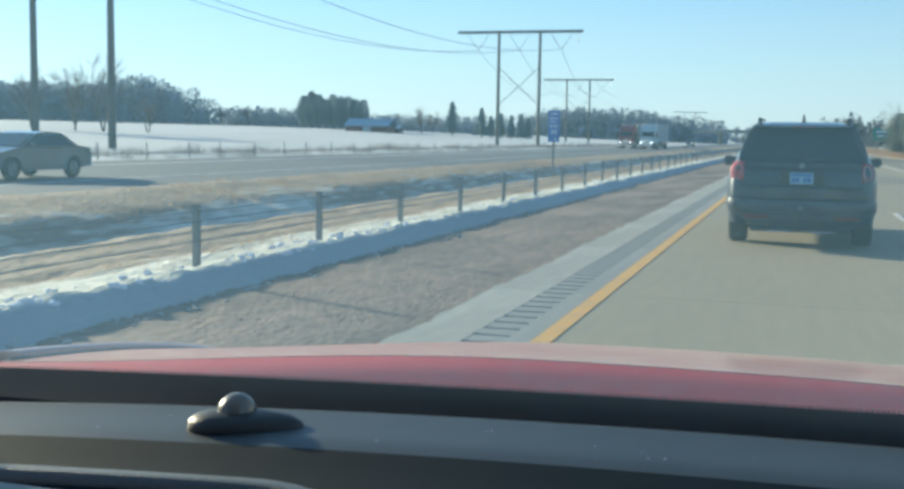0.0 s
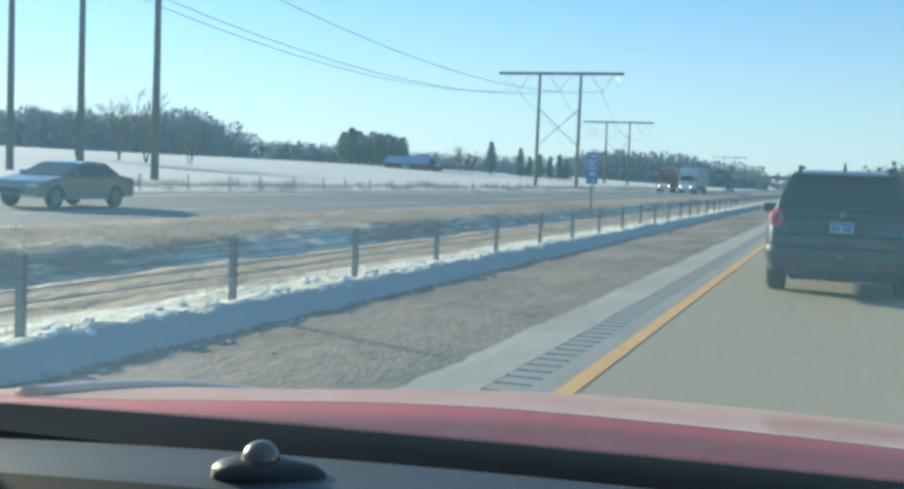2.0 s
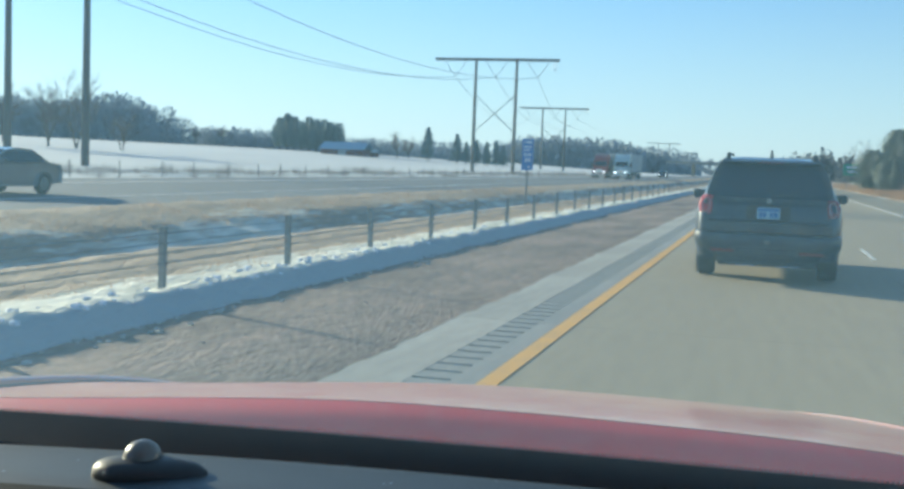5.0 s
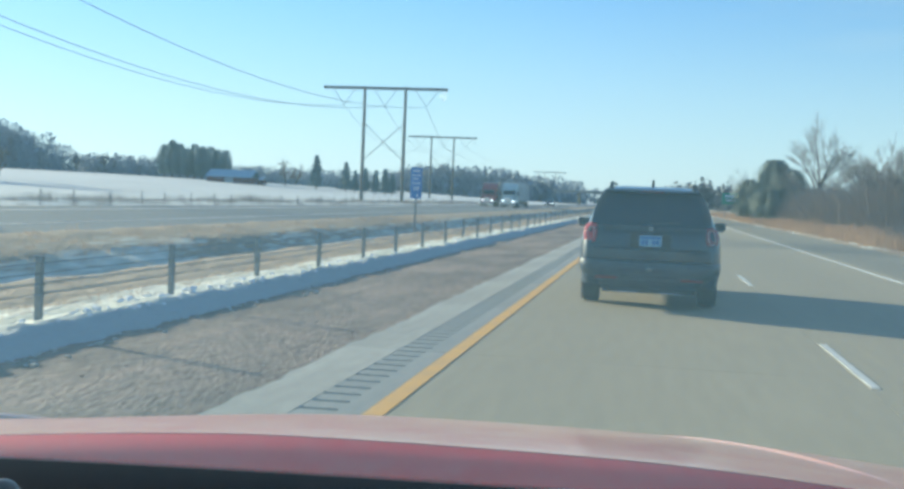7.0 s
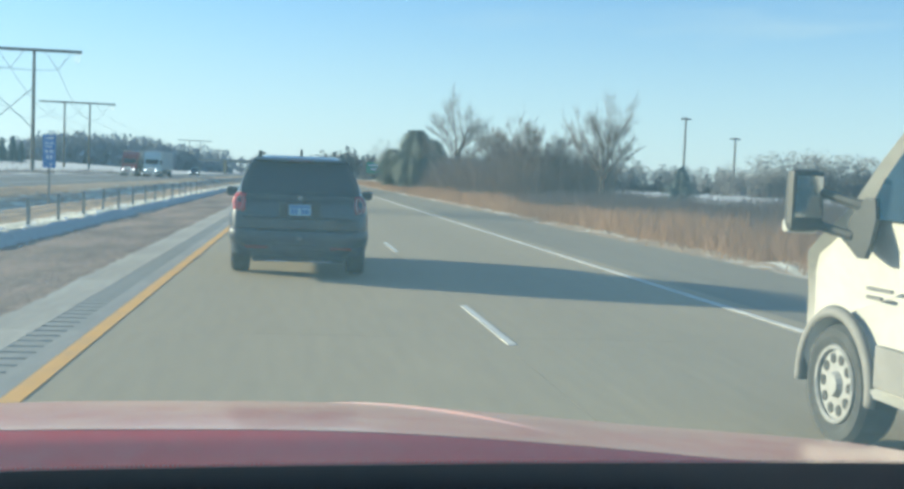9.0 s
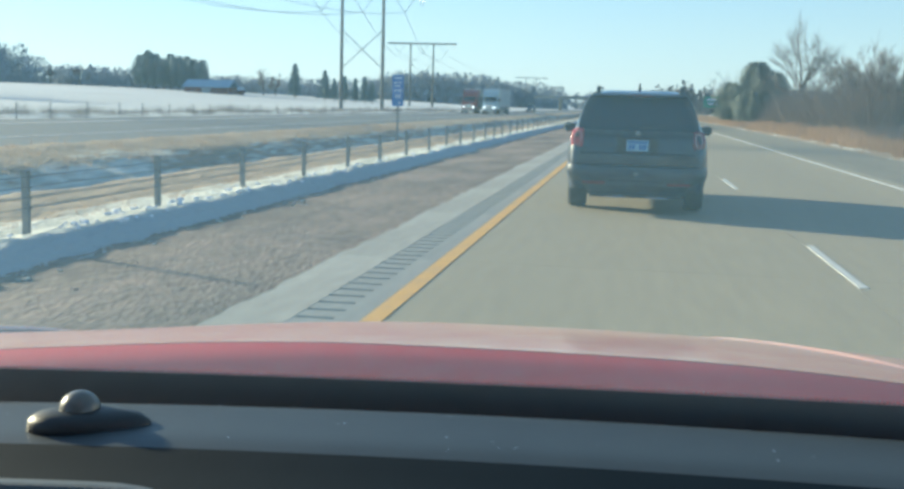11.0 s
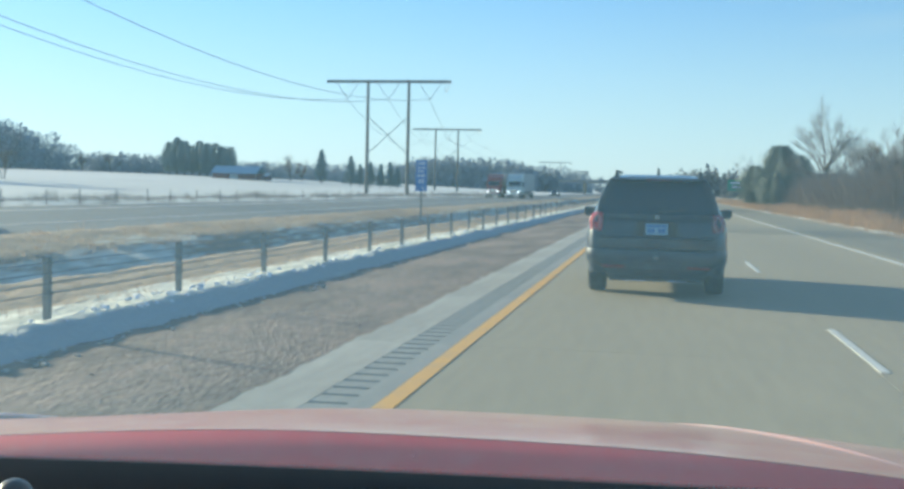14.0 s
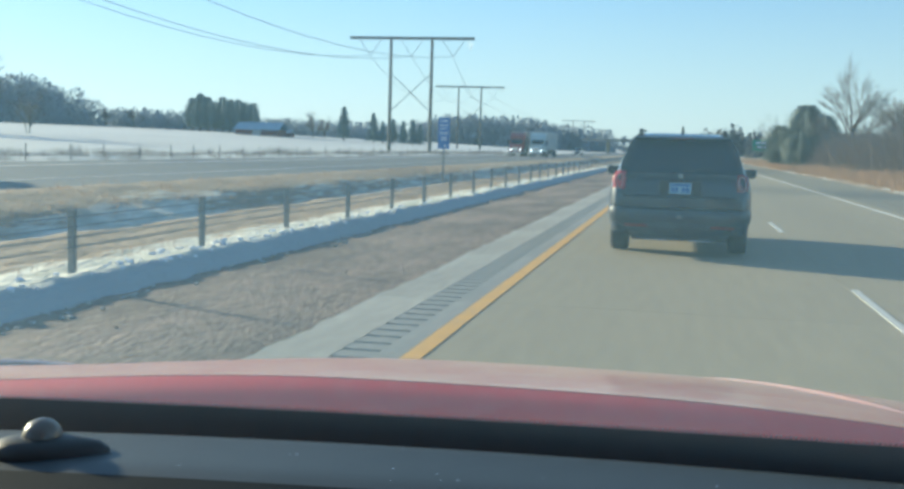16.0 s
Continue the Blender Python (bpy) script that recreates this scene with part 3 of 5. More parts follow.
def crumbs(name, count, seed, at, size, mat, label, category):
    """Loose uneven lumps; at(rnd) gives each one's place, size its least and greatest radius."""
    rnd = random.Random(seed)
    verts, faces = [], []
    for k in range(count):
        x, y, z = at(rnd)
        r = rnd.uniform(*size) * rnd.uniform(0.5, 1.0)
        i = len(verts)
        for up, n in ((-0.3, 5), (0.45, 5)):
            verts += [(x + r * rnd.uniform(0.6, 1.2) * math.cos(6.283 * j / n + up), y + r * rnd.uniform(0.7, 1.5) * math.sin(6.283 * j / n + up), z + r * (up + rnd.uniform(-0.1, 0.15))) for j in range(n)]
        verts.append((x, y, z + r * rnd.uniform(0.6, 0.9)))
        faces += [(i + j, i + (j + 1) % 5, i + 5 + (j + 1) % 5, i + 5 + j) for j in range(5)] + [(i + 5 + j, i + 5 + (j + 1) % 5, i + 10) for j in range(5)]
    me = bpy.data.meshes.new(name)
    me.from_pydata(verts, [], faces)
    me.materials.append(M[mat])
    return tagged(new(name, me), label, category, kind="stuff")


def by_the_ridge(rnd):
    x, y = -5.05 + 0.35 * rnd.random() ** 2.5 - 0.1, 3.0 + 75.0 * rnd.random() ** 1.3
    return x, y, max(median_z(x, y), -0.012)


def on_the_crest(rnd):
    x, y = rnd.uniform(-6.1, -5.45), 3.0 + 75.0 * rnd.random() ** 1.3
    return x, y, median_z(x, y)


crumbs("snow_crumb", 420, 51, by_the_ridge, (0.015, 0.05), "dirty_snow", "grey crumbs of ploughed snow along the gravel", "snow")
crumbs("snow_lump", 480, 52, on_the_crest, (0.02, 0.065), "snow", "lumps of crusted snow on the ploughed ridge", "snow")
crumbs("gravel_stone", 360, 53, lambda rnd: (rnd.triangular(-4.9, -2.85, -3.05), 3.0 + 45.0 * rnd.random() ** 1.4, -0.012), (0.006, 0.020), "gravel", "loose stones on the gravel shoulder", "gravel")


def bank_z(x, y):
    z = 0.25 * smooth_step(11.5, 16, x) + 0.10 * rough_noise(x, y, 0.5, 7.0) + 0.10 * math.exp(-((x - 9.8) / 0.5) ** 2) * (0.6 + rough_noise(x, y, 0.5, 2.0))
    return z * smooth_step(8.9, 9.6, x) - 0.01 - 0.25 * smooth_step(19, 29, x)


bank = part("verge", sheet([8.98 + 0.5 * i for i in range(44)], [-30 + 1.5 * i for i in range(100)] + [125 + 8 * i for i in range(20)] + [350, 600, 1500], bank_z), "bank", smooth=True)
tagged(bank, "tan dry grass verge with streaks of old snow", "verge", kind="structure")


def line_strip(name, x0, x1, y0, y1, mat, label, z=0.006):
    n = max(2, int((y1 - y0) / 6) if y1 - y0 < 100 else 14)
    bm = bmesh.new()
    box(x0, x1, y0, y1, z - 0.02, z, bm=bm)
    return tagged(part(name, bm, mat), label, "road marking", "road markings", "structure")


line_strip("edge_line", YELLOW - 0.07, YELLOW + 0.07, -40, 1200, "yellow", "worn yellow edge line painted on concrete")
line_strip("edge_line", EDGE - 0.055, EDGE + 0.055, -40, 1200, "white_line", "worn white edge line painted on concrete")
first_dash = line_strip("lane_dash", DASH - 0.042, DASH + 0.042, 0, 3.05, "white_line", "white lane dash painted on concrete")
for k in range(-2, 14):
    y0 = 9.9 + 12.19 * k
    if k:
        copy_thing(first_dash, pose(0, y0, 0))
first_dash.matrix_basis = pose(0, 9.9, 0)
for x in (-20.0, -28.6):
    line_strip("edge_line", x - 0.35 if x < -25 else x - 0.08, x + 0.08, -40, 1200, "white_line" if x < -25 else "white_line", "pale line on the opposite carriageway", 0.036)


# ---- the red pickup in which the camera rides ----
CX = -0.15


def hood_z(x, y):
    """Hood surface: falls forward and to both sides, with a raised crease on one side."""
    dx = abs(x - CX)
    z = 0.010 * (x + 0.1) + 1.2325 - 0.0945 * (y - 1.2) - 0.1034 * (y - 1.2) ** 2 - 0.3 * max(0.0, y - 2.15) ** 2
    z -= 0.0192 * smooth_step(0.164, 0.812, dx) + 0.043 * dx * dx
    crease = 0.15 + (2.1 - y) * 0.43
    fade = smooth_step(2.35, 2.0, y) * smooth_step(1.25, 1.5, y) * (1.0 if x > CX else 0.0)
    return z + fade * (0.002 * smooth_step(crease - 0.006, crease + 0.006, dx) + 0.0016 * math.exp(-(((dx - crease - 0.002) / 0.0024) ** 2)))


pickup = thing("pickup_truck", "dusty metallic red pickup truck with a black dashboard", "truck")
hood_bm = bmesh.new()
HALF = 1.06


def hood_columns(y):
    """Stations across the hood that run along the creases."""
    c = min(HALF - 0.2, 0.15 + (2.1 - y) * 0.43)
    side = [c * i / 16 for i in range(16)] + [c - 0.008 + 0.002 * i for i in range(12)] + [c + 0.018 + (HALF - c - 0.018) * i / 24 for i in range(25)]
    side = sorted(set(round(max(0.0, v), 5) + 1e-6 * k for k, v in enumerate(side)))
    return [CX - v for v in reversed(side)] + [CX + v for v in side[1:]]


hy = [1.2, 1.215] + [1.23 + 0.04 * i for i in range(36)]
rows = [[hood_bm.verts.new((x, y, hood_z(x, y))) for x in hood_columns(y)] for y in hy]
rows.append([hood_bm.verts.new((x, 2.68, hood_z(x, 2.63) - 0.12)) for x in hood_columns(2.63)])
for a, b in zip(rows, rows[1:]):
    for i in range(len(a) - 1):
        hood_bm.faces.new((a[i], a[i + 1], b[i + 1], b[i]))
hx = [CX - HALF + 2 * HALF * i / 60 for i in range(61)]
lip_bm = bmesh.new()
lip = [[lip_bm.verts.new((x, y, hood_z(x, 1.2) + dz)) for x in hx] for y, dz in ((1.146, -0.034), (1.152, -0.024), (1.185, -0.006), (1.2, -0.0005))]
for a, b in zip(lip, lip[1:]):
    for i in range(60):
        lip_bm.faces.new((a[i], a[i + 1], b[i + 1], b[i]))
hood = part("hood", hood_bm, "red_paint", pickup, "dusty metallic red hood with a raised crease", True)
part("hood_edge", lip_bm, "red_clean", hood, "deep red turned-down rear edge", True)



def hood_roll(x0, r, up):
    """A rounded roll that runs along the far side of the hood and dies away forward."""
    rings = []
    for k in range(25):
        y = 1.22 + 0.045 * k
        x, rr = x0 - 0.0015 * k, r * (1 - 0.5 * smooth_step(1.7, 2.3, y))
        rings.append([(x + 1.6 * rr * math.cos(a), y, hood_z(x, y) + up + rr * math.sin(a)) for a in [2 * math.pi * i / 12 for i in range(12)]])
    return loft(rings)


part("hood_seam", hood_roll(CX - 0.880, 0.004, 0.0), "cabin", hood, smooth=True)
part("fender_crest", hood_roll(CX - 0.915, 0.012, 0.0), "red_paint", hood, smooth=True)


def fender(s):
    """Front wing with its wheel arch."""
    pts = [(1.0, 0.55), (1.0, 1.16), (1.3, 1.14), (2.0, 1.06), (2.55, 0.94), (2.66, 0.75), (2.62, 0.5), (2.42, 0.45)]
    pts += [(1.95 + 0.47 * math.cos(a), 0.42 + 0.47 * math.sin(a)) for a in [math.radians(10 + 20 * k) for k in range(9)]] + [(1.46, 0.5)]
    bm = profile(pts, 0.06, 0.03)
    bmesh.ops.translate(bm, vec=(CX + s * 1.05, -0.02, -0.10), verts=bm.verts)
    return part("fender", bm, "red_paint", pickup, smooth=False)


fender(-1), fender(1)
part("grille", box(CX - 0.75, CX + 0.75, 2.60, 2.66, 0.62, 0.92, 0.02), "dark_steel", pickup)
part("bumper", box(CX - 0.98, CX + 0.98, 2.62, 2.80, 0.42, 0.60, 0.04), "chrome", pickup)
for s in (-1, 1):
    part("headlight", box(CX + s * 0.86 - 0.10, CX + s * 0.86 + 0.10, 2.58, 2.67, 0.70, 0.90, 0.03), "lens", pickup)
    for y in (1.95, -1.55):
        wheel(pickup, CX + s * 1.06, y, 0.40, 0.27, s)
# cabin shell: firewall, doors, pillars, roof, back wall, floor
part("firewall", box(CX - 0.88, CX + 0.88, 0.96, 1.0, 0.45, 1.13), "cabin", pickup)
part("cabin_floor", box(CX - 0.9, CX + 0.9, -1.0, 0.96, 0.42, 0.46), "cabin", pickup)
part("roof", box(CX - 0.80, CX + 0.80, -0.95, 0.30, 1.86, 1.92, 0.03), "red_paint", pickup)
part("back_wall", box(CX - 0.90, CX + 0.90, -1.02, -0.98, 0.46, 1.30, 0.01), "cabin", pickup)
part("rear_window", box(CX - 0.78, CX + 0.78, -1.0, -0.99, 1.30, 1.86), "tint", pickup)
for s in (-1, 1):
    door = part("door", box(CX + s * 0.97 - 0.05, CX + s * 0.97 + 0.05, -0.98, 0.99, 0.45, 1.18, 0.02), "red_paint", pickup)
    part("front_pillar", tube((CX + s * 0.90, 0.98, 1.17), (CX + s * 0.78, 0.28, 1.88), 0.045, 0.04, 8), "black_plastic", pickup)
    part("rear_pillar", box(CX + s * 0.84 - 0.06, CX + s * 0.84 + 0.06, -1.0, -0.85, 1.16, 1.88, 0.02), "black_plastic", pickup)
    part("middle_pillar", box(CX + s * 0.85 - 0.04, CX + s * 0.85 + 0.04, -0.12, -0.02, 1.16, 1.88, 0.02), "black_plastic", pickup)
    part("door_mirror", box(CX + s * 1.14 - 0.10, CX + s * 1.14 + 0.10, 0.62, 0.72, 1.16, 1.38, 0.04), "black_plastic", pickup)
bed = bmesh.new()
for a in ((-0.98, -0.92, -2.9, -1.03, 0.55, 1.15), (0.92, 0.98, -2.9, -1.03, 0.55, 1.15), (-0.92, 0.92, -2.95, -2.89, 0.55, 1.15), (-0.92, 0.92, -2.9, -1.03, 0.55, 0.60)):
    box(CX + a[0], CX + a[1], *a[2:], 0.012, bm=bed)
part("cargo_bed", bed, "red_paint", pickup)
# windscreen pane, bowed a little
pane = bmesh.new()
rows = []
for k in range(9):
    v = k / 8
    rows.append([pane.verts.new((CX + (0.90 - 0.12 * v) * u, 0.985 + 0.06 * (1 - u * u) - 0.70 * v, 1.185 + 0.68 * v)) for u in [i / 8 - 1 for i in range(17)]])
for a, b in zip(rows, rows[1:]):
    for i in range(16):
        pane.faces.new((a[i], a[i + 1], b[i + 1], b[i]))
windscreen = part("windscreen", pane, "windscreen", pickup, "salt-filmed laminated windscreen", True)
# black frit band along the foot of the glass, with its row of fading dots
def on_glass(u, v, inset=0.003):
    return (CX + (0.90 - 0.12 * v) * u, 0.985 + 0.06 * (1 - u * u) - 0.70 * v - inset, 1.185 + 0.68 * v - inset * 0.4)


frit, dots = bmesh.new(), bmesh.new()
us = [i / 20 - 1 for i in range(41)]
top_v = lambda u: 0.096 + 0.045 * u
low, high = [frit.verts.new(on_glass(u, -0.005)) for u in us], [frit.verts.new(on_glass(u, top_v(u))) for u in us]
for i in range(40):
    frit.faces.new((low[i], low[i + 1], high[i + 1], high[i]))
part("frit_band", frit, "frit", windscreen, "black ceramic edge band", True)
for k in range(420):
    u = -0.98 + 1.96 * k / 419
    v = top_v(u) + 0.001
    a, b, c = on_glass(u - 0.0013, v), on_glass(u + 0.0013, v), on_glass(u + 0.0004, v + 0.0055)
    dots.faces.new([dots.verts.new(p) for p in (a, b, c)])
tagged(part("frit_dots", dots, "frit", windscreen), kind="stuff")
# black plastic cowl between hood and glass
cowl = bmesh.new()
rows = []
for y, dz in ((1.150, -0.030), (1.143, -0.036), (1.138, -0.060), (1.06, -0.064), (1.00, -0.072), (0.965, -0.085)):
    rows.append([cowl.verts.new((x, y, hood_z(x, 1.2) + dz)) for x in hx])
for a, b in zip(rows, rows[1:]):
    for i in range(60):
        cowl.faces.new((a[i], a[i + 1], b[i + 1], b[i]))
part("cowl", cowl, "dash_dark", pickup, "black plastic windscreen cowl", True)


def dash_z(x, y):
    """Top of the dashboard: a ledge by the glass, sloping down towards the seats."""
    z = 1.237 + 0.027 * (x - CX) - 0.04 * (x - CX) ** 2 - 0.05 * smooth_step(0.945, 0.955, y)
    z -= 0.012 * smooth_step(0.90, 0.95, y) ** 2 + 0.16 * max(0.0, 0.84 - y) * smooth_step(0.84, 0.76, y)
    return z - 0.20 * smooth_step(0.46, 0.30, y) ** 1.5


dash_xs = [CX - 0.86 + 1.72 * i / 40 for i in range(41)]
dashboard = part("dashboard", sheet(dash_xs, [0.80, 0.81, 0.82, 0.83, 0.845, 0.86, 0.87, 0.885, 0.9, 0.91, 0.92, 0.93, 0.935, 0.945, 0.95, 0.956], dash_z), "dash", pickup, "grained dark grey dashboard top", True)
# front zone of the same dashboard, shade painted by the darker material
part("dash_shade", sheet(dash_xs, [0.26, 0.30, 0.34, 0.38, 0.42, 0.46, 0.5, 0.55, 0.6, 0.65, 0.7, 0.74, 0.76, 0.78, 0.79, 0.7998], dash_z), "dash_shade", dashboard, "dashboard front with shade put into its dark colour", True)
trim_bm = bmesh.new()
ends = []
for i in range(25):
    x = -0.80 + 0.60 * i / 24
    y = 0.737 - 0.10 * smooth_step(-0.42, -0.20, x) ** 1.4
    ends.append([(x, y - 0.020, dash_z(x, y) - 0.01), (x, y - 0.016, dash_z(x, y) + 0.006), (x, y - 0.005, dash_z(x, y) + 0.008), (x, y, dash_z(x, y) - 0.01)])
part("trim_strip", loft(ends, bm=trim_bm), "dash_grey", dashboard, "paler grey trim strip", True)
part("dash_front", box(CX - 0.86, CX + 0.86, 0.27, 0.31, 0.62, dash_z(CX, 0.28) - 0.012, 0.01), "dash_dark", pickup)
# light sensor: a dome on a leaf-shaped base
SX, SY = -0.489, 0.85
SZ = dash_z(SX, SY)
base = bmesh.new()
rings = []
for r, z in ((1.0, -0.004), (0.96, 0.006), (0.80, 0.0115), (0.45, 0.014), (0.05, 0.0145)):
    ring = []
    for i in range(28):
        a = 2 * math.pi * i / 28
        ring.append((SX + 0.002 + r * 0.043 * math.cos(a) * (1 + 0.45 * max(0, math.cos(a)) ** 4), SY - 0.004 + r * 0.030 * math.sin(a) + 0.008 * math.cos(a), SZ + z))
    rings.append(ring)
sensor_base = part("sensor_base", loft(rings, bm=base), "sensor_black", dashboard, "glossy black leaf-shaped sensor base", True)
dome = bmesh.new()
bmesh.ops.create_uvsphere(dome, u_segments=24, v_segments=14, radius=0.0175, matrix=Matrix.Translation((SX, SY, SZ + 0.0115)))
part("sensor_dome", dome, "dome", dashboard, "smoky translucent dome", True)
# pale dust specks on the ledge
specks = bmesh.new()
rnd = random.Random(77)
for k in range(36):
    x, y, e = rnd.uniform(-0.62, 0.30), rnd.uniform(0.81, 0.935), rnd.uniform(0.0004, 0.0010)
    turn = rnd.uniform(0, 6.28)
    specks.faces.new([specks.verts.new((x + e * math.cos(turn + a), y + 1.6 * e * math.sin(turn + a), dash_z(x, y) + 0.0012)) for a in (0, 1.5, 3.1, 4.6)])
tagged(part("dust", specks, "sign_white", dashboard), kind="stuff")
# raised instrument binnacle at the driver's side
bz = bmesh.new()
rings = []
for y, lift in ((0.60, 0.0), (0.585, 0.045), (0.555, 0.062), (0.50, 0.060), (0.44, 0.045), (0.40, 0.0)):
    rings.append([(-0.52 + 0.30 * math.sin(math.pi * (i / 20 - 0.5)), y, 1.218 + lift * (1 - abs(2 * i / 20 - 1) ** 4) - 0.02) for i in range(21)])
part("binnacle", loft(rings, closed=False, bm=bz), "dash_grey", dashboard, "grey instrument binnacle hood", True)


# ---- the dark sport utility vehicle ahead ----
def suv():
    t = thing("sport_utility_vehicle", "black salt-streaked sport utility vehicle seen from behind on the road", "car", at=pose(0.05, 15.95, 0))
    widths = [(0.22, 0.90), (0.34, 0.965), (0.50, 0.995), (0.72, 1.005), (0.92, 1.0), (1.04, 0.985), (1.14, 0.945), (1.22, 0.905), (1.40, 0.835), (1.58, 0.755), (1.68, 0.705), (1.735, 0.655), (1.765, 0.58), (1.78, 0.48)]

    def half(z):
        for (z0, w0), (z1, w1) in zip(widths, widths[1:]):
            if z <= z1:
                return w0 + (w1 - w0) * max(0, (z - z0)) / (z1 - z0)
        return widths[-1][1]

    # stations from the tailgate forward: y, height of the top, breadth at the rounded corner
    tops = [(-0.02, 1.06, 0.84), (0.0, 1.11, 0.89), (0.03, 1.175, 0.93), (0.08, 1.27, 0.962), (0.14, 1.375, 0.985), (0.22, 1.50, 0.997), (0.30, 1.62, 1), (0.36, 1.69, 1), (0.42, 1.728, 1), (0.55, 1.752, 1), (1.2, 1.778, 1), (2.2, 1.772, 1), (3.0, 1.72, 1), (3.35, 1.55, 1), (3.75, 1.28, 1), (3.95, 1.14, 1), (4.5, 1.08, 0.99), (4.85, 0.98, 0.95), (4.98, 0.75, 0.88)]
    rings = []
    for y, top, sq in tops:
        zs = [0.34 + (top - 0.34) * (1 - (1 - k / 18) ** 1.35) for k in range(19)]
        right = [(half(z) * sq, y - 0.05 * math.sin(min(1, (z - 0.3) / 0.75) * math.pi) * (y < 0.04), z) for z in zs]
        rings.append(right + [(-x, yy, z) for x, yy, z in reversed(right)])
    body = part("body", loft(rings), "black_paint", t, "glossy black body", True)
    body.modifiers.new("edges", "EDGE_SPLIT").split_angle = radians(36)

    def on_tail(z):
        """How far forward the raked tailgate lies at a height."""
        for (y0, z0, _), (y1, z1, _) in zip(tops, tops[1:]):
            if z <= z1:
                return y0 + (y1 - y0) * max(0.0, z - z0) / (z1 - z0)
        return 0.4

    def tail_patch(levels, inset, lift, bow=0.012):
        bm = bmesh.new()
        rows = [[bm.verts.new((max(0.05, half(z) - inset) * u, on_tail(z) - lift - bow * (1 - u * u), z)) for u in [i / 8 - 1 for i in range(17)]] for z in levels]
        for a, b in zip(rows, rows[1:]):
            for i in range(16):
                bm.faces.new((a[i], a[i + 1], b[i + 1], b[i]))
        return bm

    rear = part("rear_window", tail_patch((1.20, 1.28, 1.36, 1.44, 1.52, 1.60, 1.655), 0.095, 0.022), "tint", t, "dark tinted rear window", True)
    part("wiper", tube((0.02, -0.03 + on_tail(1.22), 1.225), (0.40, -0.03 + on_tail(1.25), 1.25), 0.010, 0.007, 6), "black_plastic", rear)
    # full-width garnish below the glass with the maker's badge
    part("garnish", tail_patch((1.125, 1.15, 1.18, 1.192), 0.16, 0.030), "salt_black", t, "dull dark garnish below the glass", True)
    part("emblem", disc(0, 0, 0, 0.036, -0.008, 0.008, 18, 0.004), "silver", t).matrix_basis = pose(0.0, -0.035, 1.155, 0, 0, 90)
    # roof spoiler with its sloping upper face and brake lamp
    rings = []
    for u in [i / 10 - 1 for i in range(21)]:
        x, e = 0.665 * u, abs(u) ** 6
        rings.append([(x, 0.225 + 0.08 * e, 1.672), (x, 0.205 + 0.09 * e, 1.690), (x, 0.225 + 0.08 * e, 1.706), (x, 0.40, 1.738 - 0.03 * e), (x, 0.58, 1.765 - 0.05 * e), (x, 0.58, 1.70), (x, 0.36, 1.665)])
    part("spoiler", loft(rings), "black_paint", t, smooth=True).modifiers.new("edges", "EDGE_SPLIT").split_angle = radians(40)
    part("brake_light", box(-0.17, 0.17, 0.198, 0.215, 1.682, 1.698, 0.004), "red_lens", t)
    # tailgate: shut lines, crease ledge and plate recess
    part("tailgate_seam", box(-0.84, 0.84, -0.079, -0.070, 0.700, 0.710), "black_plastic", t)
    part("tailgate_crease", loft([[(x, -0.066, 0.845), (x, -0.084, 0.858), (x, -0.066, 0.885)] for x in (-0.80, -0.4, 0.0, 0.4, 0.80)]), "salt_black", t)
    part("plate_recess", box(-0.29, 0.29, -0.074, -0.060, 0.885, 1.085, 0.01), "black_plastic", t)
    pl = part("licence_plate", box(-0.155, 0.155, -0.088, -0.072, 0.905, 1.06, 0.006), "plate", t, "pale blue licence plate")
    part("plate_band", box(-0.14, 0.14, -0.0915, -0.0885, 1.015, 1.045), "plate_ink", pl)
    for x0, x1 in ((-0.125, -0.085), (-0.075, -0.03), (0.02, 0.06), (0.07, 0.125)):
        part("plate_bar", box(x0, x1, -0.0915, -0.0885, 0.930, 0.995), "plate_ink", pl)
    for s in (-1, 1):
        # tail lamp wrapping round the corner, taller than wide
        outline = ((-0.090, -0.10), (-0.060, -0.150), (0.030, -0.155), (0.085, -0.10), (0.105, 0.02), (0.085, 0.115), (0.030, 0.150), (-0.055, 0.150), (-0.085, 0.10))
        rings = []
        for w, y in ((1.0, 0.16), (1.0, -0.012), (0.9, -0.040), (0.5, -0.048)):
            rings.append([(s * (0.862 + w * dx - 0.16 * max(0.0, w * dz)), y + 0.55 * max(0, dx + 0.02) + 0.35 * max(0.0, dz), 1.065 + w * dz) for dx, dz in outline])
        # left lens carries the painted sun, the right one stays dark
        tl = part("taillight", loft(rings), "sunlit_lens" if s < 0 else "red_lens", t, "red tail light with a paler inner loop", True)
        loop = bmesh.new()
        turn = [(s * (0.858 + 0.052 * math.cos(a) - 0.16 * max(0.0, 0.10 * math.sin(a))), -0.052 + 0.55 * max(0, 0.052 * math.cos(a) + 0.02) + 0.35 * max(0.0, 0.10 * math.sin(a)), 1.065 + 0.105 * math.sin(a)) for a in [2 * math.pi * k / 18 for k in range(19)]]
        for a, b in zip(turn, turn[1:]):
            tube(a, b, 0.012, 0.012, 6, loop)
        part("light_guide", loop, "pink_lens", tl)
        part("reflector", box(s * 0.60 - 0.16, s * 0.60 + 0.16, -0.128, -0.112, 0.425, 0.462, 0.005), "red_lens", t)
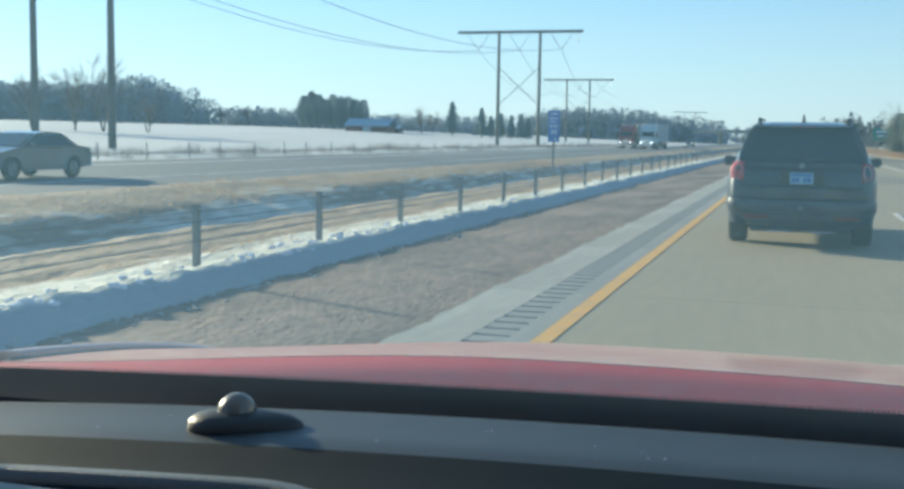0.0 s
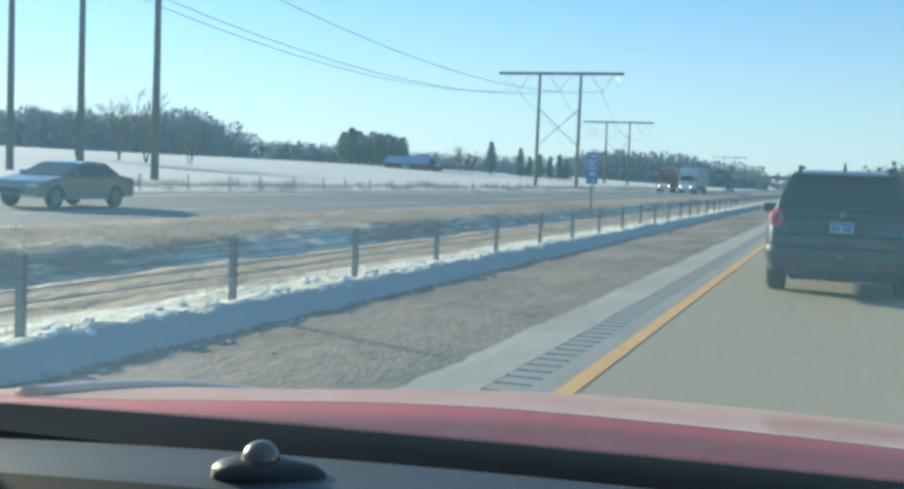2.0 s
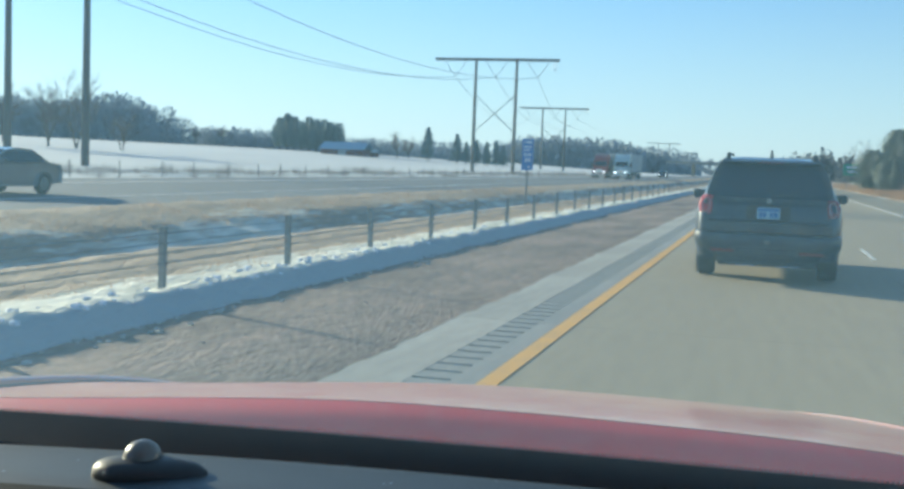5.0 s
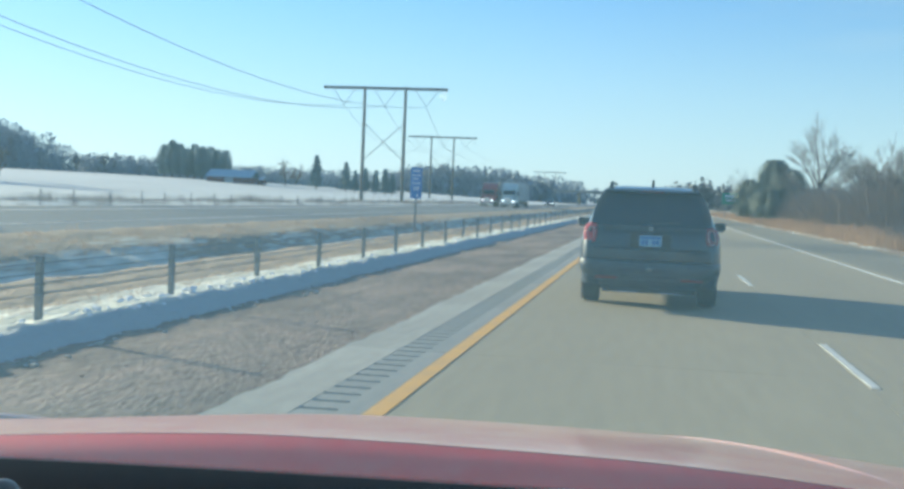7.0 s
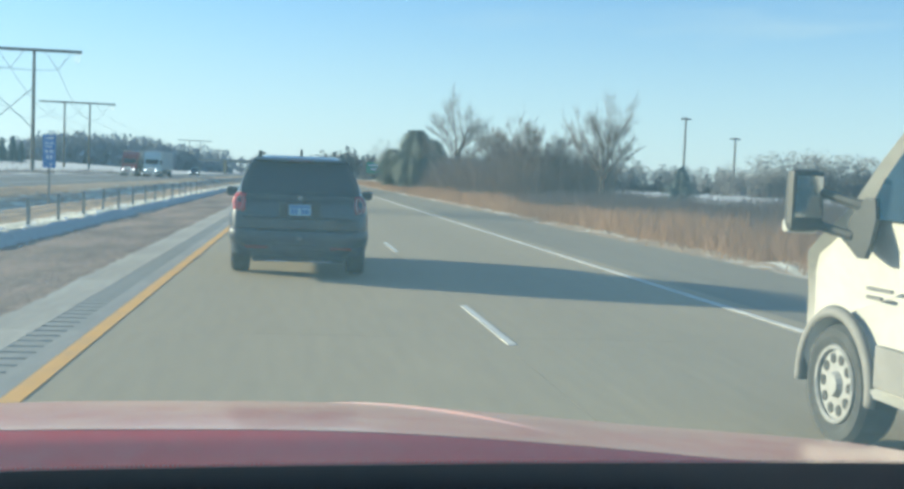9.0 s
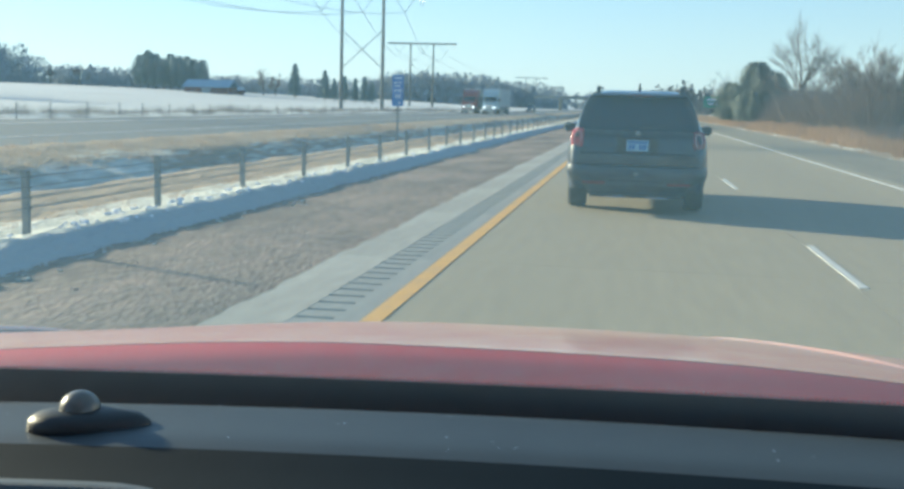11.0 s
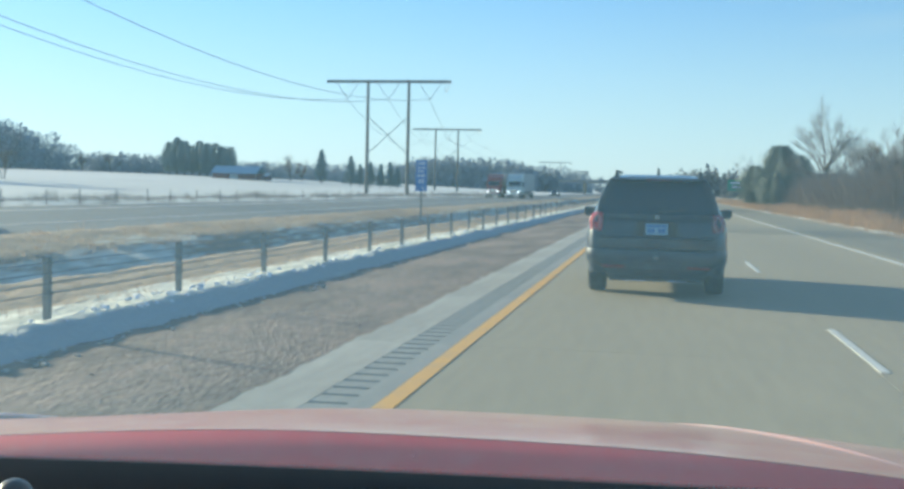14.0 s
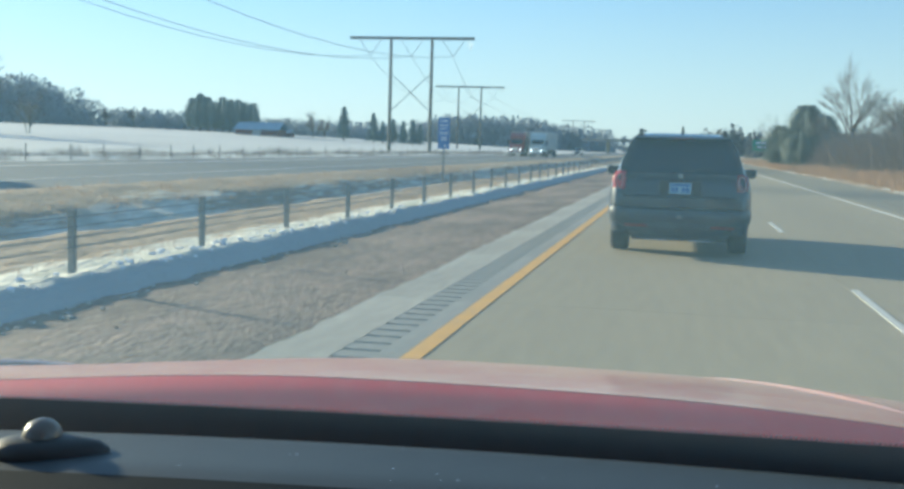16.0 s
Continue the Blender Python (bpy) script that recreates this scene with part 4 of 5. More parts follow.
        mirror = part("mirror", loft([[(s * (1.13 + w * dx), y, 1.165 + w * dz) for dx, dz in ((-0.10, -0.06), (0.06, -0.085), (0.115, -0.03), (0.11, 0.055), (0.05, 0.085), (-0.10, 0.06))] for y, w in ((3.04, 0.92), (3.06, 1.0), (3.14, 0.95), (3.20, 0.6))]), "black_paint", t, smooth=False)
        part("mirror_glass", box(s * 1.13 - 0.08, s * 1.13 + 0.085, 3.032, 3.040, 1.11, 1.22), "tint", mirror)
        part("roof_rail", tube((s * 0.60, 0.50, 1.800), (s * 0.60, 2.7, 1.825), 0.020, 0.020, 8), "black_plastic", t)
        part("rail_foot", loft([[(s * 0.60 - 0.026, a, z), (s * 0.60 + 0.026, a, z), (s * 0.60 + 0.020, b, z), (s * 0.60 - 0.020, b, z)] for z, a, b in ((1.735, 0.40, 0.66), (1.79, 0.46, 0.60), (1.825, 0.50, 0.57))]), "black_plastic", t)
        part("side_glass", box(s * 0.815 - 0.004, s * 0.815 + 0.004, 0.7, 3.3, 1.24, 1.55), "tint", t)
        part("skid_trim", box(s * 0.30 - 0.15, s * 0.30 + 0.15, -0.112, -0.06, 0.232, 0.256, 0.010), "chrome", t)
        part("exhaust", tube((s * 0.5, -0.05, 0.28), (s * 0.5, 0.2, 0.28), 0.035, 0.035, 10), "chrome", t)
        for y in (0.98, 3.85):
            wheel(t, s * 1.0, y, 0.385, 0.265, s)
    # bumper wrapping the corners; its lower edge rises towards the wheels
    rings = []
    for z, y, w in ((0.27, -0.02, 0.90), (0.30, -0.075, 0.95), (0.40, -0.105, 0.99), (0.48, -0.118, 1.003), (0.60, -0.118, 1.008), (0.675, -0.105, 1.006), (0.70, -0.06, 0.99)):
        r, row = 0.24, []
        for k in range(-13, 14):
            a = max(0, abs(k) - 4) * math.pi / 18
            x = (w - r) * min(1.0, abs(k) / 4) + r * math.sin(a)
            lift = 0.16 * smooth_step(0.60, 0.80, x) * (0.70 - z) / 0.43
            row.append((math.copysign(x, -k), y + r * (1 - math.cos(a)), z + lift))
        edge = 0.16 * (0.70 - z) / 0.43
        rings.append(row + [(-w, 0.55, z + edge), (w, 0.55, z + edge)])
    bumper = part("bumper", loft(rings), "salt_black", t, "salt-streaked dark rear bumper", True)
    bumper.modifiers.new("edges", "EDGE_SPLIT").split_angle = radians(40)
    part("bumper_step", loft([[(-0.42, -0.120, z), (-0.38, y, z), (0.38, y, z), (0.42, -0.120, z), (0.42, -0.09, z), (-0.42, -0.09, z)] for z, y in ((0.395, -0.118), (0.405, -0.132), (0.470, -0.134), (0.482, -0.118))]), "salt_black", bumper, "dull salt-greyed step strip")
    part("valance", box(-0.66, 0.66, -0.092, 0.3, 0.235, 0.31, 0.03), "black_plastic", t)
    part("tow_hook", box(-0.035, 0.035, -0.14, -0.10, 0.555, 0.60, 0.01), "dark_steel", t)
    part("antenna_fin", loft([[(-0.03 * k, 0.75 + 0.1 * j, 1.765), (0.03 * k, 0.75 + 0.1 * j, 1.765), (0.010 * k, 0.80 + 0.08 * j, 1.765 + h), (-0.010 * k, 0.80 + 0.08 * j, 1.765 + h)] for j, h, k in ((0, 0.03, 0.7), (0.5, 0.10, 1), (1.4, 0.12, 1), (2.4, 0.02, 0.8))]), "black_plastic", t)
    part("underbody", box(-0.72, 0.72, 0.25, 4.6, 0.26, 0.36), "black_plastic", t)
    return t


suv()


# ---- traffic ----
def van():
    """White cargo van in the next lane; its nose points along the road."""
    t = thing("cargo_van", "white high-roofed cargo van with grey lower cladding in the next lane", "van", at=pose(4.26, 6.2, 0))
    body_pts = [(-4.6, 0.45), (-4.65, 2.3), (-4.5, 2.45), (-1.62, 2.48), (-1.30, 2.42), (-1.02, 2.27), (-0.38, 1.72), (-0.13, 1.47), (0.02, 1.37), (0.24, 1.25), (0.46, 1.14), (0.68, 1.02), (0.84, 0.85), (0.90, 0.62), (0.86, 0.42), (0.47, 0.36)]
    body_pts += [(0.42 * math.cos(a), 0.36 + 0.42 * math.sin(a)) for a in [math.radians(15 * k) for k in range(1, 12)]] + [(-0.5, 0.38), (-2.9, 0.38)]
    body_pts += [(-3.35 + 0.46 * math.cos(a), 0.36 + 0.46 * math.sin(a)) for a in [math.radians(15 * k) for k in range(1, 12)]] + [(-3.85, 0.40)]
    narrow = lambda z: 1.0 - 0.11 * smooth_step(1.2, 2.5, z)
    shell = profile(body_pts, 1.01, 0.07, narrow)
    for v in shell.verts:
        v.co.y = v.co.y if v.co.y < 0.5 else 0.5 + (v.co.y - 0.5) * 0.74
        v.co.x *= 1 - 0.26 * smooth_step(0.28, 0.95, v.co.y) ** 1.2
    van_body = part("body", shell, "white_paint", t, "white painted body", True)
    van_body.modifiers.new("edges", "EDGE_SPLIT").split_angle = radians(32)
    for s in (-1, 1):
        arch = bmesh.new()
        rings = []
        for k in range(33):
            a = math.radians(-6 + 6 * k)
            rings.append([(s * xx, rr * math.cos(a), 0.36 + rr * math.sin(a)) for xx, rr in ((0.95, 0.415), (1.018, 0.415), (1.022, 0.455), (0.985, 0.485))])
        part("arch_trim", loft(rings, bm=arch), "cladding", t, "grey plastic wheel arch", True)
        part("mirror_base", loft([[(s * xx, a, z), (s * xx, b, z), (s * (xx - 0.03), b, z), (s * (xx - 0.03), a, z)] for z, a, b, xx in ((1.15, -0.30, -0.22, 1.006), (1.24, -0.36, -0.06, 1.008), (1.38, -0.40, -0.10, 1.002), (1.50, -0.36, -0.24, 0.992))]), "black_plastic", t, "black plastic mirror base")
        part("marking_bar", box(s * 1.004 - 0.009, s * 1.004 + 0.009, -0.62, -0.36, 0.98, 1.0), "dark_steel", t)
        part("marking_bar", box(s * 1.004 - 0.009, s * 1.004 + 0.009, -0.52, -0.36, 0.93, 0.95), "dark_steel", t)
        part("sill_trim", box(s * 0.99 - 0.03, s * 0.99 + 0.03, -2.8, -0.50, 0.44, 0.68, 0.015), "cladding", t)
        part("door_glass", loft([[(s * (0.985 - 0.052 * (z - 1.3)) * 1.0, y0, z), (s * (0.985 - 0.052 * (z - 1.3)), y1, z), (s * (0.96 - 0.052 * (z - 1.3)), y1, z), (s * (0.96 - 0.052 * (z - 1.3)), y0, z)] for z, y0, y1 in ((1.38, -1.35, -0.24), (1.6, -1.35, -0.40), (2.0, -1.30, -0.84))]), "tint", t)
        mir = part("mirror", box(s * 1.19 - 0.11, s * 1.19 + 0.11, 0.05, 0.17, 1.28, 1.66, 0.05), "black_plastic", t, "tall black wing mirror with a white cap")
        part("mirror_cap", box(s * 1.19 - 0.105, s * 1.19 + 0.105, 0.10, 0.19, 1.27, 1.36, 0.03), "white_paint", mir)
        part("mirror_glass", box(s * 1.19 - 0.085, s * 1.19 + 0.085, 0.044, 0.052, 1.37, 1.62), "chrome", mir)
        arm = bmesh.new()
        tube((s * 0.99, -0.14, 1.27), (s * 1.12, 0.10, 1.33), 0.032, 0.028, 8, arm)
        tube((s * 0.97, -0.20, 1.45), (s * 1.12, 0.09, 1.53), 0.034, 0.028, 8, arm)
        part("mirror_arm", arm, "black_plastic", mir)
        part("headlight", box(s * 0.62 - 0.15, s * 0.62 + 0.15, 0.58, 0.75, 0.86, 1.08, 0.05), "lens", t)
        wheel(t, s * 0.995, 0.0, 0.365, 0.24, s, "silver", 0)
        wheel(t, s * 0.995, -3.35, 0.365, 0.24, s, "silver", 0)
    part("windscreen", loft([[(-0.84, y, z), (0.84, y, z), (0.82, y + 0.03, z + 0.015), (-0.82, y + 0.03, z + 0.015)] for y, z in ((-0.15, 1.49), (-0.50, 1.83), (-0.92, 2.18))]), "tint", t)
    part("front_bumper", box(-0.76, 0.76, 0.62, 0.83, 0.36, 0.66, 0.08), "grey_paint", t)
    part("grille", box(-0.55, 0.55, 0.72, 0.81, 0.72, 0.92, 0.03), "black_plastic", t)
    return t


def tractor_trailer(x, y, paint, trailer, label, lit=True):
    """Oncoming long-nosed tractor with a box trailer; it faces the camera."""
    t = thing("tractor_trailer", label, "truck", "oncoming trucks", at=pose(x, y, 0.03))
    part("hood", profile([(0.0, 0.75), (0.0, 1.45), (0.25, 1.75), (1.4, 1.95), (1.4, 0.75)], 0.95, 0.1), paint, t)
    part("cab", profile([(1.38, 0.8), (1.38, 1.95), (1.75, 2.75), (2.2, 3.35), (3.1, 3.85), (3.9, 3.9), (3.9, 0.8)], 1.2, 0.12), paint, t, "sleeper cab with a roof fairing")
    part("windscreen", loft([[(-1.0, yy, z), (1.0, yy, z), (1.0, yy + 0.05, z), (-1.0, yy + 0.05, z)] for yy, z in ((1.36, 2.0), (1.70, 2.72))]), "tint", t)
    part("grille", box(-0.5, 0.5, -0.06, 0.02, 0.85, 1.45, 0.03), "chrome", t)
    part("bumper", box(-1.15, 1.15, -0.15, 0.15, 0.40, 0.72, 0.06), "chrome", t)
    for s in (-1, 1):
        part("headlight", box(s * 0.80 - 0.13, s * 0.80 + 0.13, -0.05, 0.05, 0.92, 1.14, 0.04), "headlamp" if lit else "lens", t)
        part("mirror", box(s * 1.42 - 0.09, s * 1.42 + 0.09, 1.45, 1.55, 1.9, 2.6, 0.03), "black_plastic", t)
        part("side_window", box(s * 1.2 - 0.01, s * 1.2 + 0.01, 1.9, 2.6, 2.0, 2.6), "tint", t)
        part("fender", box(s * 1.05 - 0.17, s * 1.05 + 0.17, 0.15, 1.35, 0.95, 1.25, 0.1), paint, t)
        part("fuel_tank", tube((s * 0.95, 2.2, 0.75), (s * 0.95, 3.8, 0.75), 0.3, 0.3, 14), "chrome", t)
        part("exhaust_stack", tube((s * 1.15, 4.0, 1.0), (s * 1.15, 4.0, 4.1), 0.07, 0.07, 10), "chrome", t)
        part("landing_leg", box(s * 0.8 - 0.06, s * 0.8 + 0.06, 8.4, 8.55, 0.35, 1.2), "dark_steel", t)
        for yy in (0.75, 4.4, 5.7, 16.2, 17.5):
            wheel(t, s * 1.2, yy, 0.5, 0.35, s, "silver", 6)
    if trailer:
        tr = part("trailer", box(-1.28, 1.28, 4.4, 18.6, 1.15, 4.05, 0.04), "trailer_white", t, "plain pale box trailer")
        ribs = bmesh.new()
        for k in range(24):
            for s in (-1, 1):
                box(s * 1.285 - 0.012, s * 1.285 + 0.012, 4.7 + 0.59 * k, 4.74 + 0.59 * k, 1.25, 3.95, bm=ribs)
        tagged(part("trailer_rib", ribs, "trailer_white", tr), kind="stuff")
        part("side_rail", box(-1.30, 1.30, 4.4, 18.62, 1.08, 1.2), "dark_steel", tr)
    part("chassis", box(-0.45, 0.45, 1.0, 18.3, 0.65, 1.05, 0.02), "dark_steel", t)
    return t


def sedan(x, y, paint, label, face=-1, lit=False, tall=0.0):
    """A small car; face -1 comes towards the camera, 1 drives away from it."""
    t = thing("sedan" if tall < 0.1 else "small_crossover", label, "car", "passing cars", at=pose(x, y, 0.03 if x < -10 else 0.0, 0, 0, 180 if face < 0 else 0))
    h = 1.42 + tall
    pts = [(-2.25, 0.35), (-2.3, 0.72), (-2.2, 0.92 + tall * 0.6), (-1.6, 1.0 + tall * 0.6), (1.0, 0.98 + tall * 0.4), (2.0, 0.80 + tall * 0.4), (2.3, 0.62 + tall * 0.2), (2.32, 0.38), (1.82, 0.32)]
    pts += [(1.42 + 0.37 * math.cos(a), 0.32 + 0.37 * math.sin(a)) for a in [math.radians(20 * k) for k in range(1, 9)]] + [(1.0, 0.26), (-1.0, 0.26)]
    pts += [(-1.42 + 0.37 * math.cos(a), 0.32 + 0.37 * math.sin(a)) for a in [math.radians(20 * k) for k in range(1, 9)]] + [(-1.84, 0.32)]
    part("body", profile(pts, 0.91, 0.08), paint, t)
    belt = 0.97 + tall * 0.45
    cabin = [(-1.75 - tall * 0.8, belt - 0.02), (-1.05 - tall * 1.8, h - 0.04), (-0.4, h), (0.15, h - 0.06), (1.05, belt - 0.02)]
    narrow = lambda z: 1 - 0.22 * smooth_step(belt, h + 0.1, z)
    gh = part("cabin", profile(cabin, 0.86, 0.06, narrow), paint, t)
    for s in (-1, 1):
        part("side_glass", loft([[(s * 0.865 * narrow(z), a, z), (s * 0.865 * narrow(z), b, z), (s * 0.84 * narrow(z), b, z), (s * 0.84 * narrow(z), a, z)] for z, a, b in ((belt + 0.04, -1.45, 0.75), (h - 0.10, -0.98 - tall, 0.10))]), "tint", gh)
        part("headlight", box(s * 0.68 - 0.17, s * 0.68 + 0.17, 2.14, 2.31, 0.60 + tall * 0.25, 0.72 + tall * 0.25, 0.03), "headlamp" if lit else "lens", t)
        part("taillight", box(s * 0.70 - 0.16, s * 0.70 + 0.16, -2.31, -2.2, 0.74 + tall * 0.3, 0.90 + tall * 0.4, 0.03), "red_lens", t)
        part("mirror", box(s * 0.98 - 0.09, s * 0.98 + 0.09, 0.62, 0.74, belt, belt + 0.13, 0.03), paint, t)
        for yy in (1.42, -1.42):
            wheel(t, s * 0.90, yy, 0.32, 0.21, s)
    part("windscreen", loft([[(-0.74 * narrow(z) * w, yy, z), (0.74 * narrow(z) * w, yy, z), (0.74 * narrow(z) * w, yy - 0.06, z - 0.01), (-0.74 * narrow(z) * w, yy - 0.06, z - 0.01)] for yy, z, w in ((1.08, belt + 0.02, 1.05), (0.20, h - 0.05, 1.0))]), "tint", gh)
    part("rear_glass", loft([[(-0.74 * narrow(z), yy, z), (0.74 * narrow(z), yy, z), (0.74 * narrow(z), yy + 0.06, z - 0.01), (-0.74 * narrow(z), yy + 0.06, z - 0.01)] for yy, z in ((-1.77 - tall * 0.8, belt + 0.03), (-1.12 - tall * 1.8, h - 0.08))]), "tint", gh)
    part("grille", box(-0.42, 0.42, 2.27, 2.34, 0.42, 0.58, 0.02), "black_plastic", t)
    return t


van()
tractor_trailer(-26.6, 178.0, "truck_red", True, "oncoming dark red tractor with a pale box trailer")
tractor_trailer(-22.4, 172.0, "teal_paint", True, "oncoming pale tractor with a white box trailer")
sedan(-22.6, 28.0, "grey_paint", "dark grey sedan coming along the opposite carriageway", -1)
sedan(-26.4, 222.0, "grey_paint", "dark crossover with lit headlamps on the opposite carriageway", -1, True, 0.25)
sedan(-22.6, 246.0, "black_paint", "black crossover with lit headlamps on the opposite carriageway", -1, True, 0.25)
sedan(4.2, 105.0, "grey_paint", "distant grey crossover driving away in the outer lane", 1, False, 0.25)


# ---- cable barrier ----
def barrier_post():
    t = thing("barrier_post", "galvanised steel cable barrier post standing in snow", "post", "cable barrier posts")
    part("stem", loft([[(-0.034, -0.025, z), (0.034, -0.025, z), (0.034, 0.025, z), (0.016, 0.025, z), (0.016, 0.0, z), (-0.016, 0.0, z), (-0.016, 0.025, z), (-0.034, 0.025, z)] for z in (-0.25, 0.60)]), "galvanised", t)
    part("cap", box(-0.038, 0.038, -0.029, 0.029, 0.60, 0.625, 0.006), "dark_steel", t)
    clips = bmesh.new()
    for z in (0.26, 0.36, 0.46, 0.56):
        tube((0.034, 0, z), (0.062, 0, z), 0.012, 0.012, 6, clips)
    part("cable_clip", clips, "dark_steel", t)
    return t


POST_X, GAP = -5.80, 3.05
p0 = barrier_post()
p0.matrix_basis = pose(POST_X, 6.7, median_z(POST_X, 6.7))
for k in range(1, 62):
    y = 6.7 + GAP * k
    copy_thing(p0, pose(POST_X + 0.02 * math.sin(k * 1.7), y, median_z(POST_X, y), 0.8 * math.sin(k * 2.3), 1.0 * math.cos(k * 1.3), 0))
for k in (-1, -2, -3):
    copy_thing(p0, pose(POST_X, 6.7 + GAP * k, median_z(POST_X, 6.7 + GAP * k)))
for z in (0.26, 0.36, 0.46, 0.56):
    bm = bmesh.new()
    for k in range(-3, 61):
        y0, y1 = 6.7 + GAP * k, 6.7 + GAP * (k + 1)
        tube((POST_X + 0.055, y0, median_z(POST_X, y0) + z), (POST_X + 0.055, y1, median_z(POST_X, y1) + z), 0.0065, 0.0065, 5, bm)
    tagged(part("barrier_cable", bm, "galvanised"), "taut steel wire rope strung along the barrier posts", "cable", "barrier cables")


# ---- power line ----
def hang(a, b, sag, r, seg=14):
    a, b = Vector(a), Vector(b)
    bm = bmesh.new()
    pts = [a.lerp(b, i / seg) - Vector((0, 0, sag * 4 * (i / seg) * (1 - i / seg))) for i in range(seg + 1)]
    for p, q in zip(pts, pts[1:]):
        tube(p, q, r, r, 5, bm)
    return bm


def h_frame(x, y, top=21.5, scale=1.0):
    """Two wooden poles with a crossarm and X-bracing."""
    z = land(x, y)
    t = thing("transmission_h_frame", "weathered wooden H-frame transmission structure with crossarm and X-brace", "utility pole", "H-frame structures", at=pose(x, y, z, 0, 0, 0))
    for s in (-1, 1):
        part("pole", tube((s * 3.95, 0, -1.5), (s * 3.95, 0, top), 0.36, 0.25, 10), "pole_wood", t)
    part("crossarm", box(-12.0, 12.0, -0.28, 0.28, top - 0.55, top - 0.05, 0.03), "pole_wood", t)
    br = bmesh.new()
    for s in (-1, 1):
        tube((-s * 3.9, 0.1 * s, top * 0.68), (s * 3.9, 0.1 * s, top * 0.35), 0.07, 0.07, 6, br)
    part("x_brace", br, "pole_wood", t)
    for xx in (-8.0, 0.0, 8.0):
        v = bmesh.new()
        for s in (-1, 1):
            tube((xx + s * 2.2, 0, top - 0.5), (xx, 0, top - 3.6), 0.06, 0.06, 6, v)
        part("insulator_string", v, "insulator", t)
    loop = bmesh.new()
    for a, b in (((11.0, 0, top - 0.6), (10.8, 0, top - 2.0)), ((10.8, 0, top - 2.0), (11.3, 0, top - 2.3)), ((11.3, 0, top - 2.3), (11.6, 0, top - 0.6))):
        tube(a, b, 0.05, 0.05, 5, loop)
    part("ground_lead", loop, "wire", t)
    return t


def tall_pole(x, y, top):
    z = land(x, y)
    t = thing("utility_pole", "tall weathered wooden transmission pole with a curved steel arm", "utility pole", "three-pole structure", at=pose(x, y, z))
    part("pole", tube((0, 0, -1.5), (0, 0, top), 0.36, 0.22, 10), "pole_wood", t)
    arm = bmesh.new()
    for a, b in (((0, 0, top - 4.9), (-2.0, 0, top - 4.6)), ((-2.0, 0, top - 4.6), (-4.3, 0, top - 3.9))):
        tube(a, b, 0.10, 0.08, 6, arm)
    part("arm", arm, "dark_steel", t)
    ins = bmesh.new()
    tube((-0.3, 0, top - 3.6), (-1.6, -1.2, top - 3.7), 0.13, 0.13, 8, ins)
    tube((0.3, 0, top - 3.8), (1.5, 1.4, top - 4.3), 0.13, 0.13, 8, ins)
    part("insulator_string", ins, "insulator", t)
    return t


HF = [(-50.5, 202.0), (-72.0, 372.0), (-74.0, 800.0)]
for x, y in HF:
    h_frame(x, y)
TP = [(-54.5, 79.0, 24.5), (-62.5, 79.5, 22.5), (-70.5, 80.0, 24.5)]
for x, y, top in TP:
    tall_pole(x, y, top)
for x, y, top in ((-70.5, 1090.0, 21), (-74.0, 1090.0, 21), (-78.0, 1090.0, 21), (-95.0, 900.0, 19)):
    t = thing("utility_pole", "distant wooden transmission pole with a crossarm", "utility pole", "distant poles", at=pose(x, y, land(x, y)))
    part("pole", tube((0, 0, -1.5), (0, 0, top), 0.4, 0.3, 8), "pole_wood", t)
    part("crossarm", box(-3.2, 3.2, -0.2, 0.2, top - 1.2, top - 0.7, 0.02), "pole_wood", t)
zt = {p: land(*p[:2]) for p in [p[:2] for p in TP] + HF}
for (x, y, top), off in zip(TP, (8.0, 0.0, -8.0)):
    wire = hang((x, y, zt[(x, y)] + top - 4.3), (HF[0][0] + off, HF[0][1], zt[HF[0]] + 17.9), 4.0, 0.045)
    tagged(part("power_line", wire, "wire"), "sagging aluminium power line conductor", "power line", "conductors")
    wire = hang((x, y, zt[(x, y)] + top - 4.0), (x - 6, -110.0, 19.0), 4.5, 0.045)
    tagged(part("power_line", wire, "wire"), "sagging aluminium power line conductor", "power line", "conductors")
for a, b in zip(HF, HF[1:]):
    for off in (-8.0, 0.0, 8.0):
        wire = hang((a[0] + off, a[1], zt[a] + 17.9), (b[0] + off, b[1], zt[b] + 17.9), 5.0, 0.05)
        tagged(part("power_line", wire, "wire"), "sagging aluminium power line conductor", "power line", "conductors")
# slim masts beyond the right-hand field
for az, y, top in ((0.3605, 420.0, 30.0), (0.4105, 430.0, 23.5)):
    t = thing("utility_pole", "slim pole standing beyond the snowy field", "utility pole", "field poles", at=pose(az * y, y, -0.3))
    part("pole", tube((0, 0, -1), (0, 0, top), 0.5, 0.35, 8), "pole_wood", t)
    part("crossarm", box(-2.2, 2.2, -0.2, 0.2, top - 1.0, top - 0.4, 0.02), "pole_wood", t)


# ---- sign in the median ----
sz = median_z(-9.5, 44.0)
sign = thing("road_sign", "blue rectangular highway information sign on a steel post", "sign", at=pose(-9.5, 44.0, sz))
part("post", box(-0.04, 0.04, -0.03, 0.03, -0.4, 2.4, 0.008), "galvanised", sign)
panel = part("panel", box(-0.24, 0.24, -0.05, -0.03, 1.45, 2.72, 0.004), "blue_sign", sign)
